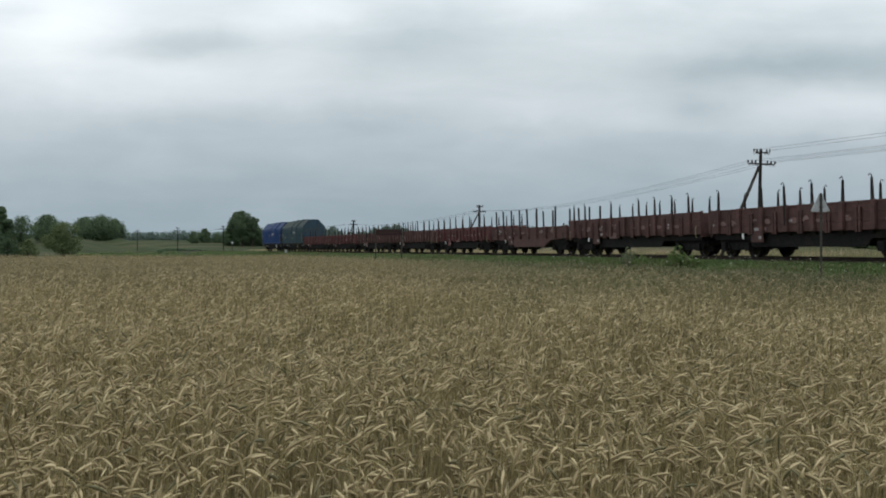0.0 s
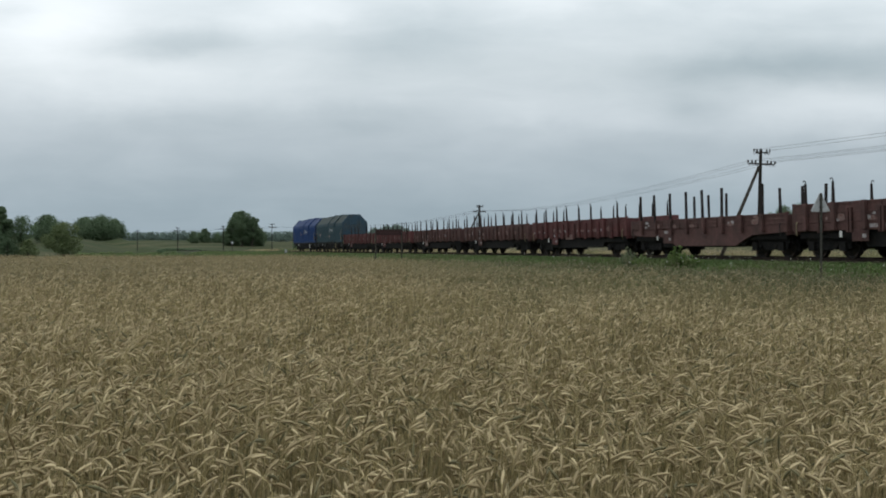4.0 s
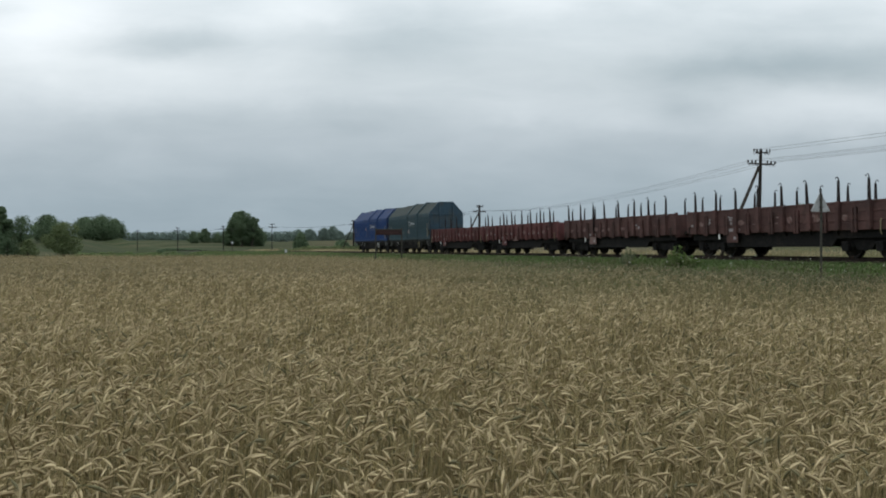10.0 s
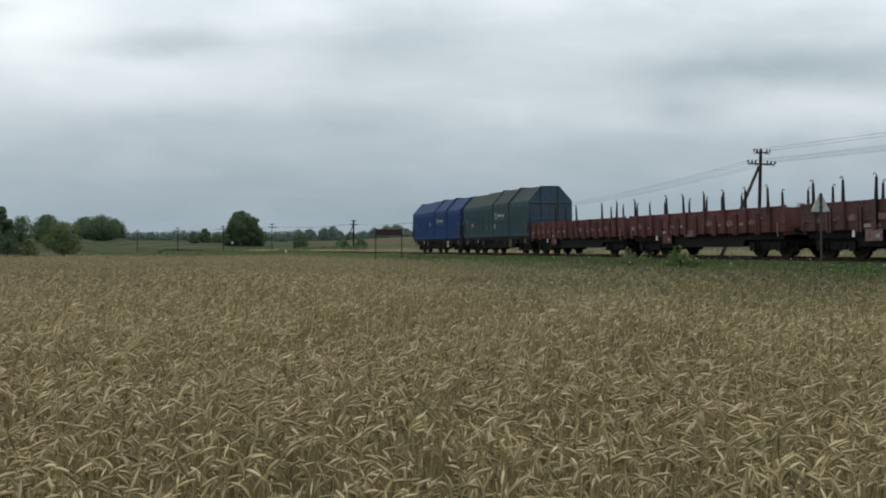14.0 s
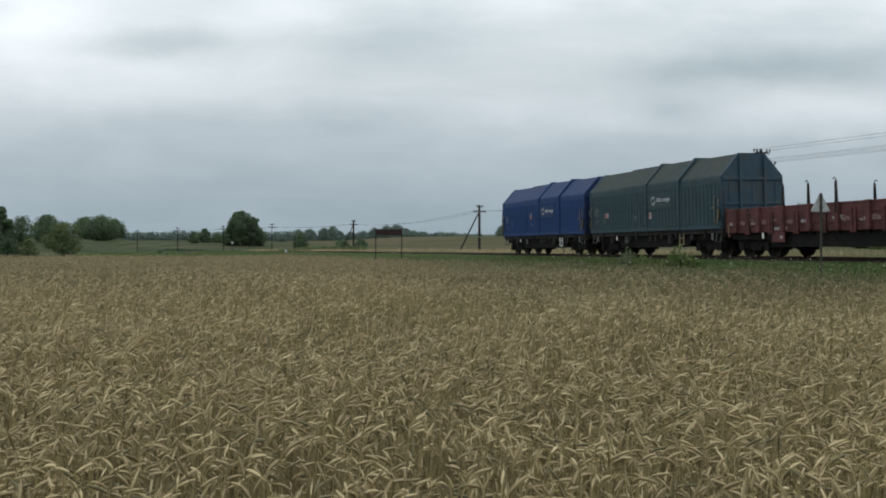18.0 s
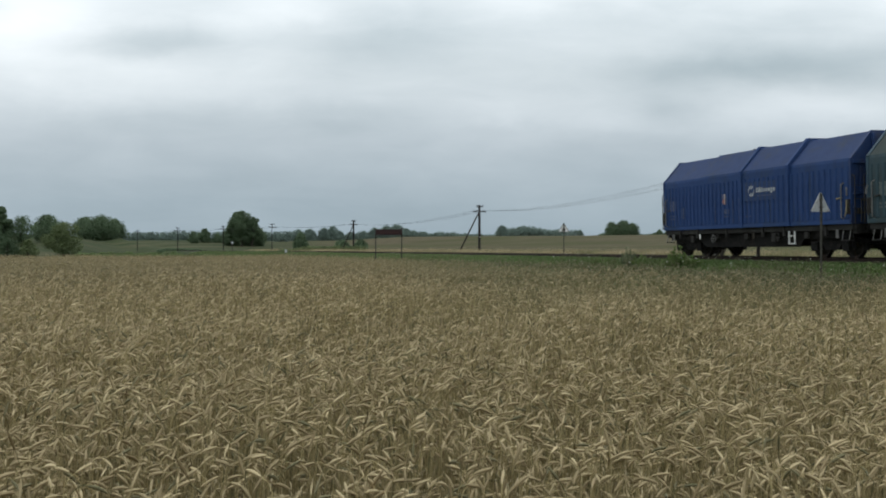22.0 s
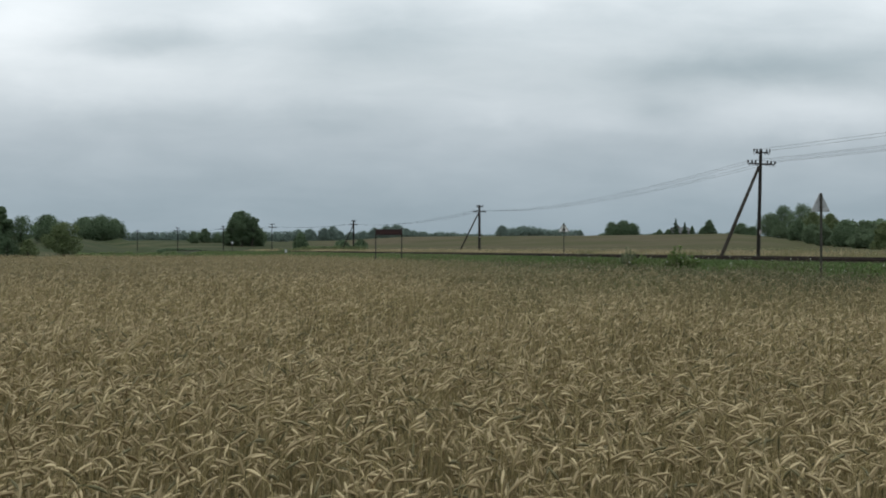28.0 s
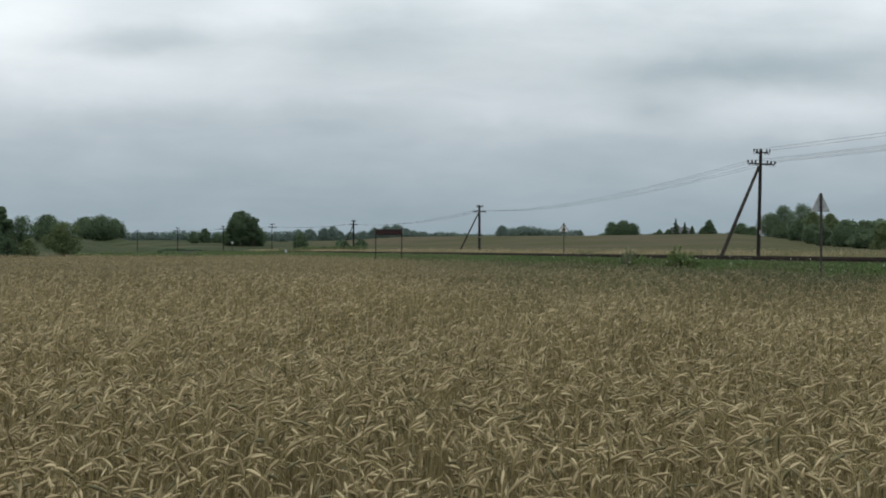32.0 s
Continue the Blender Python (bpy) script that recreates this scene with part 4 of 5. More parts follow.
for args in ((31.0, -9.0, 6.9, 18, None, "tarred wooden telegraph pole beside the track"),
             (15.43, 41.5, 6.65, 12, (-1.98, 0.2), "tarred wooden telegraph pole with strut and two crossarms", 1.5),
             (4.1, 95.5, 6.7, 20, (-2.35, 0.3), "tarred wooden telegraph pole with strut and two crossarms"),
             (-15.2, 144.0, 6.65, 28, (-2.1, 0.3), "tarred wooden telegraph pole with strut behind the railway"),
             (-32.9, 163.0, 6.65, 30, None, "distant wooden telegraph pole behind the railway"),
             (-46.3, 178.5, 6.65, 31, None, "distant wooden telegraph pole beside an oak"),
             (-60.4, 193.0, 6.65, 32, None, "distant wooden telegraph pole in the meadow"),
             (-77.9, 216.0, 6.65, 34, None, "distant wooden telegraph pole in the meadow")):
    telegraph_pole(*args)


def build_wires():
    for i, (a, b) in enumerate(zip(POLES, POLES[1:])):
        for p, q in list(zip(a, b))[0 if i == 0 else 2:]:
            span = (q - p).length
            pts = [p.lerp(q, k / 16) - Vector((0, 0, 4 * span * (0.0095 if i == 0 else 0.014) * (k / 16) * (1 - k / 16))) for k in range(17)]
            ob = part("telegraph_wire", bar(pts, 0.0068, 4), WIRE, None)
            tagged(ob, "thin sagging telegraph wire between two poles", "wire", "telegraph wires")


build_wires()


# ------------------------------------------------------------------ signs
def rounded_triangle(w, h):
    return [(-w / 2 + 0.03, 0), (w / 2 - 0.03, 0), (w / 2, 0.035), (0.025, h), (-0.025, h), (-w / 2, 0.035)]


def triangle_sign(x, y, turn, bottom, height, w, label, face=False):
    base = float(land(np.array([x]), np.array([y]))[0])
    s = thing("triangular_sign", label, "railway sign", "triangular signs")
    s.matrix_basis = pose(x, y, base, 0, 0, turn)
    b = bottom - base
    part("post", bar([(0, 0, -0.3), (0, 0, b + height * 0.97)], 0.035, 8), POST, s)
    pan = part("sign_plate", prism(bmesh.new(), [(u, b + v) for u, v in rounded_triangle(w, height)], 1, 0.036, 0.05), SIGN_BACK if not face else WHITE, s)
    for z in (0.12, 0.34):
        part("clamp", block(-0.05, 0.05, -0.04, 0.036, b + z, b + z + 0.025, 0.004), POST, s)
    if face:
        f = bmesh.new()
        o = rounded_triangle(w, height)
        cx, cz = 0, height * 0.36
        lo = [f.verts.new((u, 0.034, b + v)) for u, v in o]
        hi = [f.verts.new(((u - cx) * 0.88, 0.034, b + cz + (v - cz) * 0.88)) for u, v in o]
        for i in range(6):
            f.faces.new((lo[i], lo[(i + 1) % 6], hi[(i + 1) % 6], hi[i]))
        part("border", f, POST, s, "dark border")
        g = prism(bmesh.new(), [(-0.13, b + 0.1), (0.13, b + 0.1), (0.11, b + 0.2), (0.05, b + 0.26), (-0.07, b + 0.24), (-0.12, b + 0.17)], 1, 0.028, 0.033)
        part("symbol", g, IRON, s, "black symbol")
    return s


triangle_sign(11.18, 25.05, 8, 2.85, 0.56, 0.6, "grey back of a triangular sign on a post")
triangle_sign(8.35, 58.5, 8, 2.92, 0.62, 0.78, "white triangular warning sign with a black symbol", True)


def name_board():
    x0, x1, y = -4.76, -2.92, 60.0
    base = float(land(np.array([-3.8]), np.array([60.0]))[0])
    s = thing("name_board", "faded dark red board on two posts beside the track", "sign")
    s.matrix_basis = pose((x0 + x1) / 2, y, base, 0, 0, 4)
    h = (x1 - x0) / 2
    for o in (-h, h):
        part("post", bar([(o, 0, -0.3), (o, 0, 3.25 - base)], 0.045, 8), POST, s)
    part("board", block(-h, h, -0.05, -0.02, 2.74 - base, 3.1 - base), BOARD_RED, s)
    part("top_rail", block(-h - 0.03, h + 0.03, -0.06, 0.04, 3.1 - base, 3.16 - base), POST, s)
    part("lettering_bar", block(-h * 0.75, h * 0.75, -0.056, -0.05, 2.84 - base, 2.99 - base, 0.0), paint("faded_board_lettering", (0.04, 0.02, 0.02), (0.05, 0.026, 0.026), 0.8), s)


name_board()


def marker_stone(s0, off, height, label):
    """A whitewashed stone with a sloping top beside the track."""
    x, y, a = on_track(s0, off)
    base = float(land(np.array([x]), np.array([y]))[0])
    m = thing("marker_stone", label, "marker stone", "trackside marker stones")
    m.matrix_basis = pose(x, y, base, 0, 0, math.degrees(a))
    part("stone", prism(bmesh.new(), [(-0.16, -0.2), (0.16, -0.2), (0.14, height * 0.85), (0.0, height), (-0.14, height * 0.85)], 1, -0.09, 0.09), SIGN_BACK, m)
    part("foot", block(-0.2, 0.2, -0.14, 0.14, -0.1, 0.06, 0.02), FRAME_GREY, m)


def disc_sign(s0, off, bottom, label):
    """A small white disc on a thin dark post."""
    x, y, a = on_track(s0, off)
    base = float(land(np.array([x]), np.array([y]))[0])
    m = thing("disc_sign", label, "railway sign")
    m.matrix_basis = pose(x, y, base, 0, 0, math.degrees(a))
    part("post", bar([(0, 0, -0.2), (0, 0, bottom + 0.5)], 0.05, 6), POST, m)
    part("disc", prism(bmesh.new(), [(0.2 * math.cos(k * math.tau / 12), bottom + 0.26 + 0.2 * math.sin(k * math.tau / 12)) for k in range(12)], 1, -0.09, -0.055), SIGN_BACK, m)


marker_stone(69.25, -3.0, 0.58, "whitewashed marker stone in the grass beside the track")
disc_sign(103.7, -3.0, 1.43, "small white disc on a thin post beside the track")


# ------------------------------------------------------------------ trees

def leaf_cloud(lumps, count, size, seed, flat=0.0):
    """Small leaf cards over the outside of overlapping lumps (x, y, z, rx, ry, rz)."""
    g = np.random.default_rng(seed)
    lumps = np.array(lumps, float)
    weight = lumps[:, 3] * lumps[:, 4] + lumps[:, 4] * lumps[:, 5]
    pick = g.choice(len(lumps), count, p=weight / weight.sum())
    way = g.normal(size=(count, 3))
    way /= np.linalg.norm(way, axis=1)[:, None]
    depth = 1 - 0.5 * g.random(count) ** 1.6 + 0.1 * g.normal(size=count) * np.clip(1.0 / lumps[pick, 3], 0.15, 1)
    mid = lumps[pick, :3] + way * lumps[pick, 3:] * depth[:, None]
    u = g.normal(size=(count, 3))
    u -= way * (u * way).sum(1)[:, None] * 0.7
    u /= np.linalg.norm(u, axis=1)[:, None]
    v = np.cross(u, way + 0.5 * g.normal(size=(count, 3)))
    v /= np.linalg.norm(v, axis=1)[:, None] + 1e-9
    s = size * (0.55 + 0.9 * g.random(count))[:, None]
    co = np.stack([mid - u * s, mid - v * s * 0.6, mid + u * s, mid + v * s * 0.6], axis=1).reshape(-1, 3)
    faces = np.arange(count * 4).reshape(-1, 4)
    # leaves deeper inside a lump get the darker colour
    tint = np.repeat(np.clip(0.5 + 0.13 * g.normal(size=count) + 0.3 * (depth - 0.85), 0, 1), 4)
    return co, faces, tint


def tree(x, y, height, width, seed, label, material=LEAF, kind="tree", trunk=0.22, lumps=20, leaves=2600, leaf=0.34, low=False, sink=0.1, full=False):
    g = random.Random(seed)
    base = float(land(np.array([x]), np.array([y]))[0]) - sink
    t = thing(kind, label, "bush" if kind == "bush" else "tree", "trees and bushes")
    t.matrix_basis = pose(x, y, base)
    th = height * trunk
    r = 0.028 * height + 0.04
    lean = g.uniform(-0.05, 0.05) * height
    part("trunk", bar([(0, 0, -0.3), (lean * 0.3, 0, th * 0.6), (lean, 0, th * 1.3), (lean * 1.3, 0, height * 0.7)], [r * 1.3, r, r * 0.8, r * 0.2], 8), BARK, t)
    blobs = []
    for i in range(lumps):
        a = i * 2.399 + g.uniform(-0.5, 0.5)
        k = (i + 0.5) / lumps
        z = (0.06 if low else th / height * 1.05) * height + (height * (0.92 - (0.06 if low else th / height))) * (k ** 0.85)
        q = math.sin(math.pi * min(1, 0.22 + 0.72 * k)) if not low else math.cos(0.5 * math.pi * k * 0.92)
        ro = width * 0.5 * (0.72 * q) * g.uniform(0.35, 1.1)
        rr = width * 0.5 * (0.22 + 0.2 * q) * g.uniform(0.75, 1.25)
        rz = min(rr * g.uniform(0.7, 0.95), height * 0.26)
        z = min(z, height - rz * 0.85)
        blobs.append((lean + ro * math.cos(a), ro * math.sin(a), z, rr, rr, rz))
        if i % 4 == 0:
            part("limb", bar([(lean * 0.8, 0, th * 0.9 + 0.3 * (z - th) * 0.3), (lean + ro * 0.5 * math.cos(a), ro * 0.5 * math.sin(a), (th + z) * 0.5), (lean + ro * math.cos(a), ro * math.sin(a), z)], [r * 0.55, r * 0.35, r * 0.1], 5), BARK, t)
    if full:
        for k in range(5):
            a = k * math.tau / 5
            blobs.append((width * 0.13 * math.cos(a), width * 0.13 * math.sin(a), height * (0.47 if low else 0.6), width * 0.36, width * 0.36, height * (0.47 if low else 0.37)))
        if low:
            blobs.append((0, 0, height * 0.36, width * 0.5, width * 0.5, height * 0.34))
    co, faces, tint = leaf_cloud(blobs, int(leaves * 1.9), leaf * 0.72, seed)
    co[:, 2] = np.maximum(co[:, 2], 0.05)
    bulk("crown", co, faces, [material], tint=tint, parent=t)
    return t


def spruce(x, y, height, width, seed, label):
    base = float(land(np.array([x]), np.array([y]))[0]) - 0.1
    t = thing("spruce", label, "tree", "trees and bushes")
    t.matrix_basis = pose(x, y, base)
    part("trunk", bar([(0, 0, -0.3), (0, 0, height * 0.95)], [0.03 * height, 0.01], 6), BARK, t)
    g = np.random.default_rng(seed)
    blobs = []
    for i in range(14):
        k = i / 13
        a = i * 2.4
        ro = width * 0.28 * (1 - k)
        blobs.append((ro * math.cos(a), ro * math.sin(a), height * (0.12 + 0.84 * k), width * (0.3 * (1 - k) + 0.05), width * (0.3 * (1 - k) + 0.05), height * 0.07))
    co, faces, tint = leaf_cloud(blobs, 1300, 0.3, seed)
    bulk("crown", co, faces, [LEAF_DARK], tint=tint, parent=t)
    return t


def by_view(px, dist):
    return (px - 784) / 1500 * dist, dist


def stand(px, dist, top, width_px, seed, label, **kw):
    """A tree at a distance along a bearing, tall enough to reach a given line."""
    x, y = by_view(px, dist)
    base = float(land(np.array([x]), np.array([y]))[0])
    height = 1.75 + (441 - top) / 1500 * dist - base
    return tree(x, y, max(height, 0.8), width_px / 1500 * dist, seed, label, **kw)


# meadow trees by the field's far corner
stand(2, 150, 361, 58, 11, "broad old willow at the field corner", leaves=4200, leaf=0.28, low=True)
stand(38, 152, 380, 56, 12, "loose open-crowned willow with gaps", leaves=1500, leaf=0.2, trunk=0.3, lumps=26)
stand(12, 149, 412, 50, 19, "low willow scrub at the field corner", kind="bush", leaves=1500, leaf=0.2, low=True)
stand(50, 149, 422, 40, 18, "low willow scrub at the field corner", kind="bush", material=LEAF_OLIVE, leaves=900, leaf=0.2, low=True)
stand(84, 205, 379, 60, 13, "rounded broadleaf tree in the meadow", leaves=4200, leaf=0.28, low=True, full=True)
stand(113, 155, 392, 70, 14, "low spreading olive-green willow", material=LEAF_OLIVE, leaves=3800, leaf=0.2, trunk=0.12)
stand(150, 265, 383, 50, 15, "dense rounded broadleaf tree", leaves=4200, leaf=0.32, low=True, full=True)
stand(178, 262, 379, 66, 16, "dense rounded broadleaf tree", leaves=5200, leaf=0.32, low=True, full=True)
stand(202, 268, 387, 44, 17, "dense rounded broadleaf tree", leaves=3600, leaf=0.32, low=True, full=True)
# trees behind the railway
stand(428, 236, 372, 46, 21, "tall oak with a lumpy crown behind the railway", leaves=5200, leaf=0.26, lumps=26)
stand(446, 237, 381, 30, 20, "oak crown beside the tall one", leaves=2600, leaf=0.26, lumps=16)
stand(410, 237, 389, 28, 34, "oak crown beside the tall one", leaves=2200, leaf=0.26, lumps=14)
stand(452, 240, 399, 42, 22, "spreading lower oak beside the tall one", leaves=3600, leaf=0.3, low=True, full=True)
stand(406, 238, 401, 30, 23, "broadleaf tree beside the tall oak", leaves=2600, leaf=0.3, low=True, full=True)
stand(428, 238, 398, 46, 35, "dense lower oak under the tall crowns", leaves=3600, leaf=0.3, low=True, full=True)
stand(362, 262, 404, 28, 24, "round bush-like tree in the meadow", leaves=1500, low=True)
stand(342, 255, 409, 20, 25, "small round green meadow tree", leaves=1000, low=True)
stand(384, 262, 413, 20, 26, "small round green meadow tree", leaves=900, low=True)
stand(496, 285, 414, 26, 27, "small round tree beyond the railway", leaves=1200, low=True, material=LEAF_FAR)
stand(533, 178, 411, 36, 28, "bushy willow scrub behind the track", leaves=2000, low=True, material=LEAF)
stand(604, 160, 424, 36, 29, "low scrub around the pole foot", leaves=900, low=True, kind="bush", leaf=0.24)
stand(637, 158, 424, 36, 30, "low scrub around the pole foot", leaves=900, low=True, kind="bush", leaf=0.24)
for i, (px, top, wd) in enumerate(((528, 404, 28), (548, 403, 30), (573, 400, 24), (588, 397, 30), (600, 406, 22), (622, 409, 28), (642, 407, 32), (664, 401, 30), (684, 397, 34), (702, 395, 38), (718, 402, 28), (732, 406, 22), (748, 408, 28))):
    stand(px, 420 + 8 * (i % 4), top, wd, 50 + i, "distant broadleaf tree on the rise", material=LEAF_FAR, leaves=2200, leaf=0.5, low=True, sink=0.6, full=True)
# crest of the far field
for i, (px, top, wd, dist) in enumerate(((889, 396, 24, 395), (905, 405, 18, 400), (1012, 408, 14, 400), (1026, 404, 14, 398), (1066, 411, 20, 395), (1084, 389, 30, 392), (1103, 386, 36, 392), (1120, 390, 26, 396), (1256, 386, 30, 390), (1248, 398, 26, 392), (1312, 391, 34, 385), (1332, 397, 28, 385))):
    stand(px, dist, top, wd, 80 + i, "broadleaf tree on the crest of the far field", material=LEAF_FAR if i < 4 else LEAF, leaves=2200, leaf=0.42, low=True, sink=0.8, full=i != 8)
for i, (px, top, wd) in enumerate(((1168, 403, 20), (1226, 396, 11), (1182, 402, 18), (1158, 409, 16))):
    stand(px, 390, top, wd, 108 + i, "ragged small tree on the crest of the far field", leaves=1100, leaf=0.4, low=True, sink=0.8)
for i, (px, top, wd) in enumerate(((1196, 387, 16), (1212, 394, 14))):
    x, y = by_view(px, 388)
    b = float(land(np.array([x]), np.array([y]))[0])
    spruce(x, y, 1.75 + (441 - top) / 1500 * 388 - b, wd / 1500 * 388, 100 + i, "dark spruce on the crest of the far field")
# grove beyond the line, along a farm track
for i, (px, top, wd, dist) in enumerate(((1364, 375, 56, 246), (1390, 363, 62, 240), (1420, 359, 70, 228), (1442, 372, 48, 212), (1382, 392, 36, 222), (1412, 388, 38, 190), (1436, 394, 34, 168), (1472, 376, 46, 160), (1456, 393, 34, 150), (1496, 388, 46, 140), (1530, 390, 60, 122), (1566, 392, 50, 110))):
    stand(px, dist, top, wd, 120 + i, "green alder in the loose grove by the line", material=(LEAF_GROVE, LEAF, LEAF_GROVE, LEAF_OLIVE)[i % 4], leaves=5200, leaf=0.2, low=True, trunk=0.2, lumps=26, full=i % 3 == 0)


def farmhouse(px, dist):
    x, y = by_view(px, dist)
    base = float(land(np.array([x]), np.array([y]))[0]) - 0.3
    h = thing("farmhouse", "small grey farmhouse with a pitched roof among trees", "house")
    h.matrix_basis = pose(x, y, base, 0, 0, 24)
    wall = part("wall", prism(bmesh.new(), [(-3.0, 0), (3.0, 0), (3.0, 2.6), (0, 5.0), (-3.0, 2.6)], 0, -4.8, 4.8), PLASTER, h)
    for s in (-1, 1):
        part("roof_slope", prism(bmesh.new(), [(s * 3.4, 2.35), (0, 5.1), (0, 5.28), (s * 3.5, 2.48)], 0, -5.1, 5.1), ROOF, h)
    part("chimney", block(-1.6, -0.9, -0.35, 0.35, 4.3, 6.0), BRICK, h)
    for wx in (-3.0, 0.6, 3.0):
        win = part("window", block(wx - 0.5, wx + 0.5, -3.05, -2.98, 1.0, 2.2, 0.0), WHITE, h)
        part("pane", block(wx - 0.4, wx + 0.4, -3.07, -3.052, 1.1, 2.1, 0.0), GLASS_DARK, win)


PLASTER = paint("dull_grey_plaster", (0.16, 0.165, 0.165), (0.2, 0.205, 0.2), 0.9, 0, 3, (0.13, 0.13, 0.12), 0.5)
ROOF = paint("weathered_grey_roofing", (0.11, 0.12, 0.125), (0.15, 0.16, 0.165), 0.85, 0, 4, (0.13, 0.13, 0.12), 0.5)
BRICK = paint("old_chimney_brick", (0.09, 0.07, 0.06), (0.12, 0.09, 0.08), 0.9, 0, 8)
GLASS_DARK = paint("dark_window_glass", (0.03, 0.035, 0.04), (0.04, 0.045, 0.05), 0.15, 0, 3, shine=0.6)
farmhouse(1204, 398)


def far_wood(name, u0, u1, dist, heights, seed, label, material=LEAF_FAR):
    """A far wood edge as one mass of crowns."""
    g = np.random.default_rng(seed)
    lumps = []
    n = int((u1 - u0) * dist / 2.6)
    for i in range(n):
        u = u0 + (u1 - u0) * (i + g.random()) / n
        x, y = u * dist, dist + g.uniform(0, 18)
        b = float(land(np.array([x]), np.array([y]))[0]) - 1.0
        h = heights[0] + (heights[1] - heights[0]) * (0.5 + 0.3 * math.sin(i * 0.37) + g.uniform(-0.2, 0.2))
        lumps.append((x, y, b + h * 0.5, 4.0, 4.0, h * 0.5))
    co, faces, tint = leaf_cloud(lumps, n * 420, 0.62, seed)
    ob = bulk(name, co, faces, [material], tint=tint)
    return tagged(ob, label, "woodland", kind="stuff")


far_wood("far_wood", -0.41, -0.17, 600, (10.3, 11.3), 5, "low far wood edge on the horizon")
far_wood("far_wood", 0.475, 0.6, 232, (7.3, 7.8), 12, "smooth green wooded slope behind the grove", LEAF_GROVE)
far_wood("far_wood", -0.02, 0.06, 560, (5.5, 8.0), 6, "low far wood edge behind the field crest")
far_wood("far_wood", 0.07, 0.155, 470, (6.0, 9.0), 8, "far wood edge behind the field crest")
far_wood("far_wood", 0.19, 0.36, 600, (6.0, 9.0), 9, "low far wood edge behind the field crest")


def scrub(px0, px1, d0, d1, heights, count, seed, material, label):
    """A low uneven hedge of scrub across the meadow."""
    g = np.random.default_rng(seed)
    lumps = []
    for i in range(count):
        k = (i + g.random()) / count
        x, y = by_view(px0 + (px1 - px0) * k, d0 + (d1 - d0) * k + g.uniform(-2, 2))
        h = g.uniform(*heights)
        lumps.append((x, y, float(land(np.array([x]), np.array([y]))[0]) + h * 0.4, g.uniform(0.8, 1.8), g.uniform(0.8, 1.8), h * 0.6))
    co, faces, tint = leaf_cloud(lumps, count * 150, 0.17, seed)
    tagged(bulk("meadow_scrub", co, faces, [material], tint=tint), label, "scrub", kind="stuff")


scrub(140, 320, 130, 150, (0.5, 1.3), 120, 61, GRASS, "long rank grass and scrub along the meadow edge")
scrub(285, 350, 196, 204, (0.3, 0.7), 40, 62, LEAF, "low green hedge across the meadow")
scrub(500, 640, 150, 142, (0.4, 0.9), 22, 63, LEAF_OLIVE, "low weeds and scrub behind the track")


def farm_track():
    """A pale sandy track along the foot of the grove."""
    k = np.linspace(0, 1, 40)
    px, dist = 1378 + 240 * k, 232 - 128 * k ** 0.8
    x, y = (px - 784) / 1500 * dist, dist
    co = []
    for i in range(40):
        for o in (-1.6, 1.6):
            co.append((x[i], y[i] + o, float(land(np.array([x[i]]), np.array([y[i] + o]))[0]) + 0.07))
    faces = np.array([(2 * i, 2 * i + 2, 2 * i + 3, 2 * i + 1) for i in range(39)])
    ob = bulk("road", np.array(co), faces[:, ::-1], [SAND])
    tagged(ob, "pale sandy farm track along the grove", "road", kind="structure")


SAND = paint("pale_sandy_gravel", (0.26, 0.235, 0.19), (0.34, 0.31, 0.26), 0.95, 0, 4, (0.2, 0.19, 0.13), 0.5, 0.5)
farm_track()


# ------------------------------------------------------------------ rye
def rye_material(name, c1, c2, green, rough=0.7):
    m, n, l, b = nodes_of(name)
    tint = n.new("ShaderNodeAttribute")
    tint.attribute_name = "tint"
    ripe = n.new("ShaderNodeAttribute")
    ripe.attribute_name = "unripe"
    col = blend(n, l, tint.outputs["Fac"], c1, c2)
    col = blend(n, l, ripe.outputs["Fac"], col, green)
    l.new(col, b.inputs["Base Color"])
    b.inputs["Roughness"].default_value = rough
    b.inputs["Specular IOR Level"].default_value = 0.2
    return m


RYE_EAR = rye_material("ripe_rye_ears", (0.19, 0.14, 0.066), (0.68, 0.56, 0.335), (0.128, 0.125, 0.066))
RYE_STEM = rye_material("rye_stalks", (0.2, 0.16, 0.075), (0.5, 0.41, 0.205), (0.098, 0.1, 0.046))
RYE_LEAF = rye_material("dry_rye_leaves", (0.22, 0.175, 0.095), (0.68, 0.58, 0.385), (0.115, 0.145, 0.062))


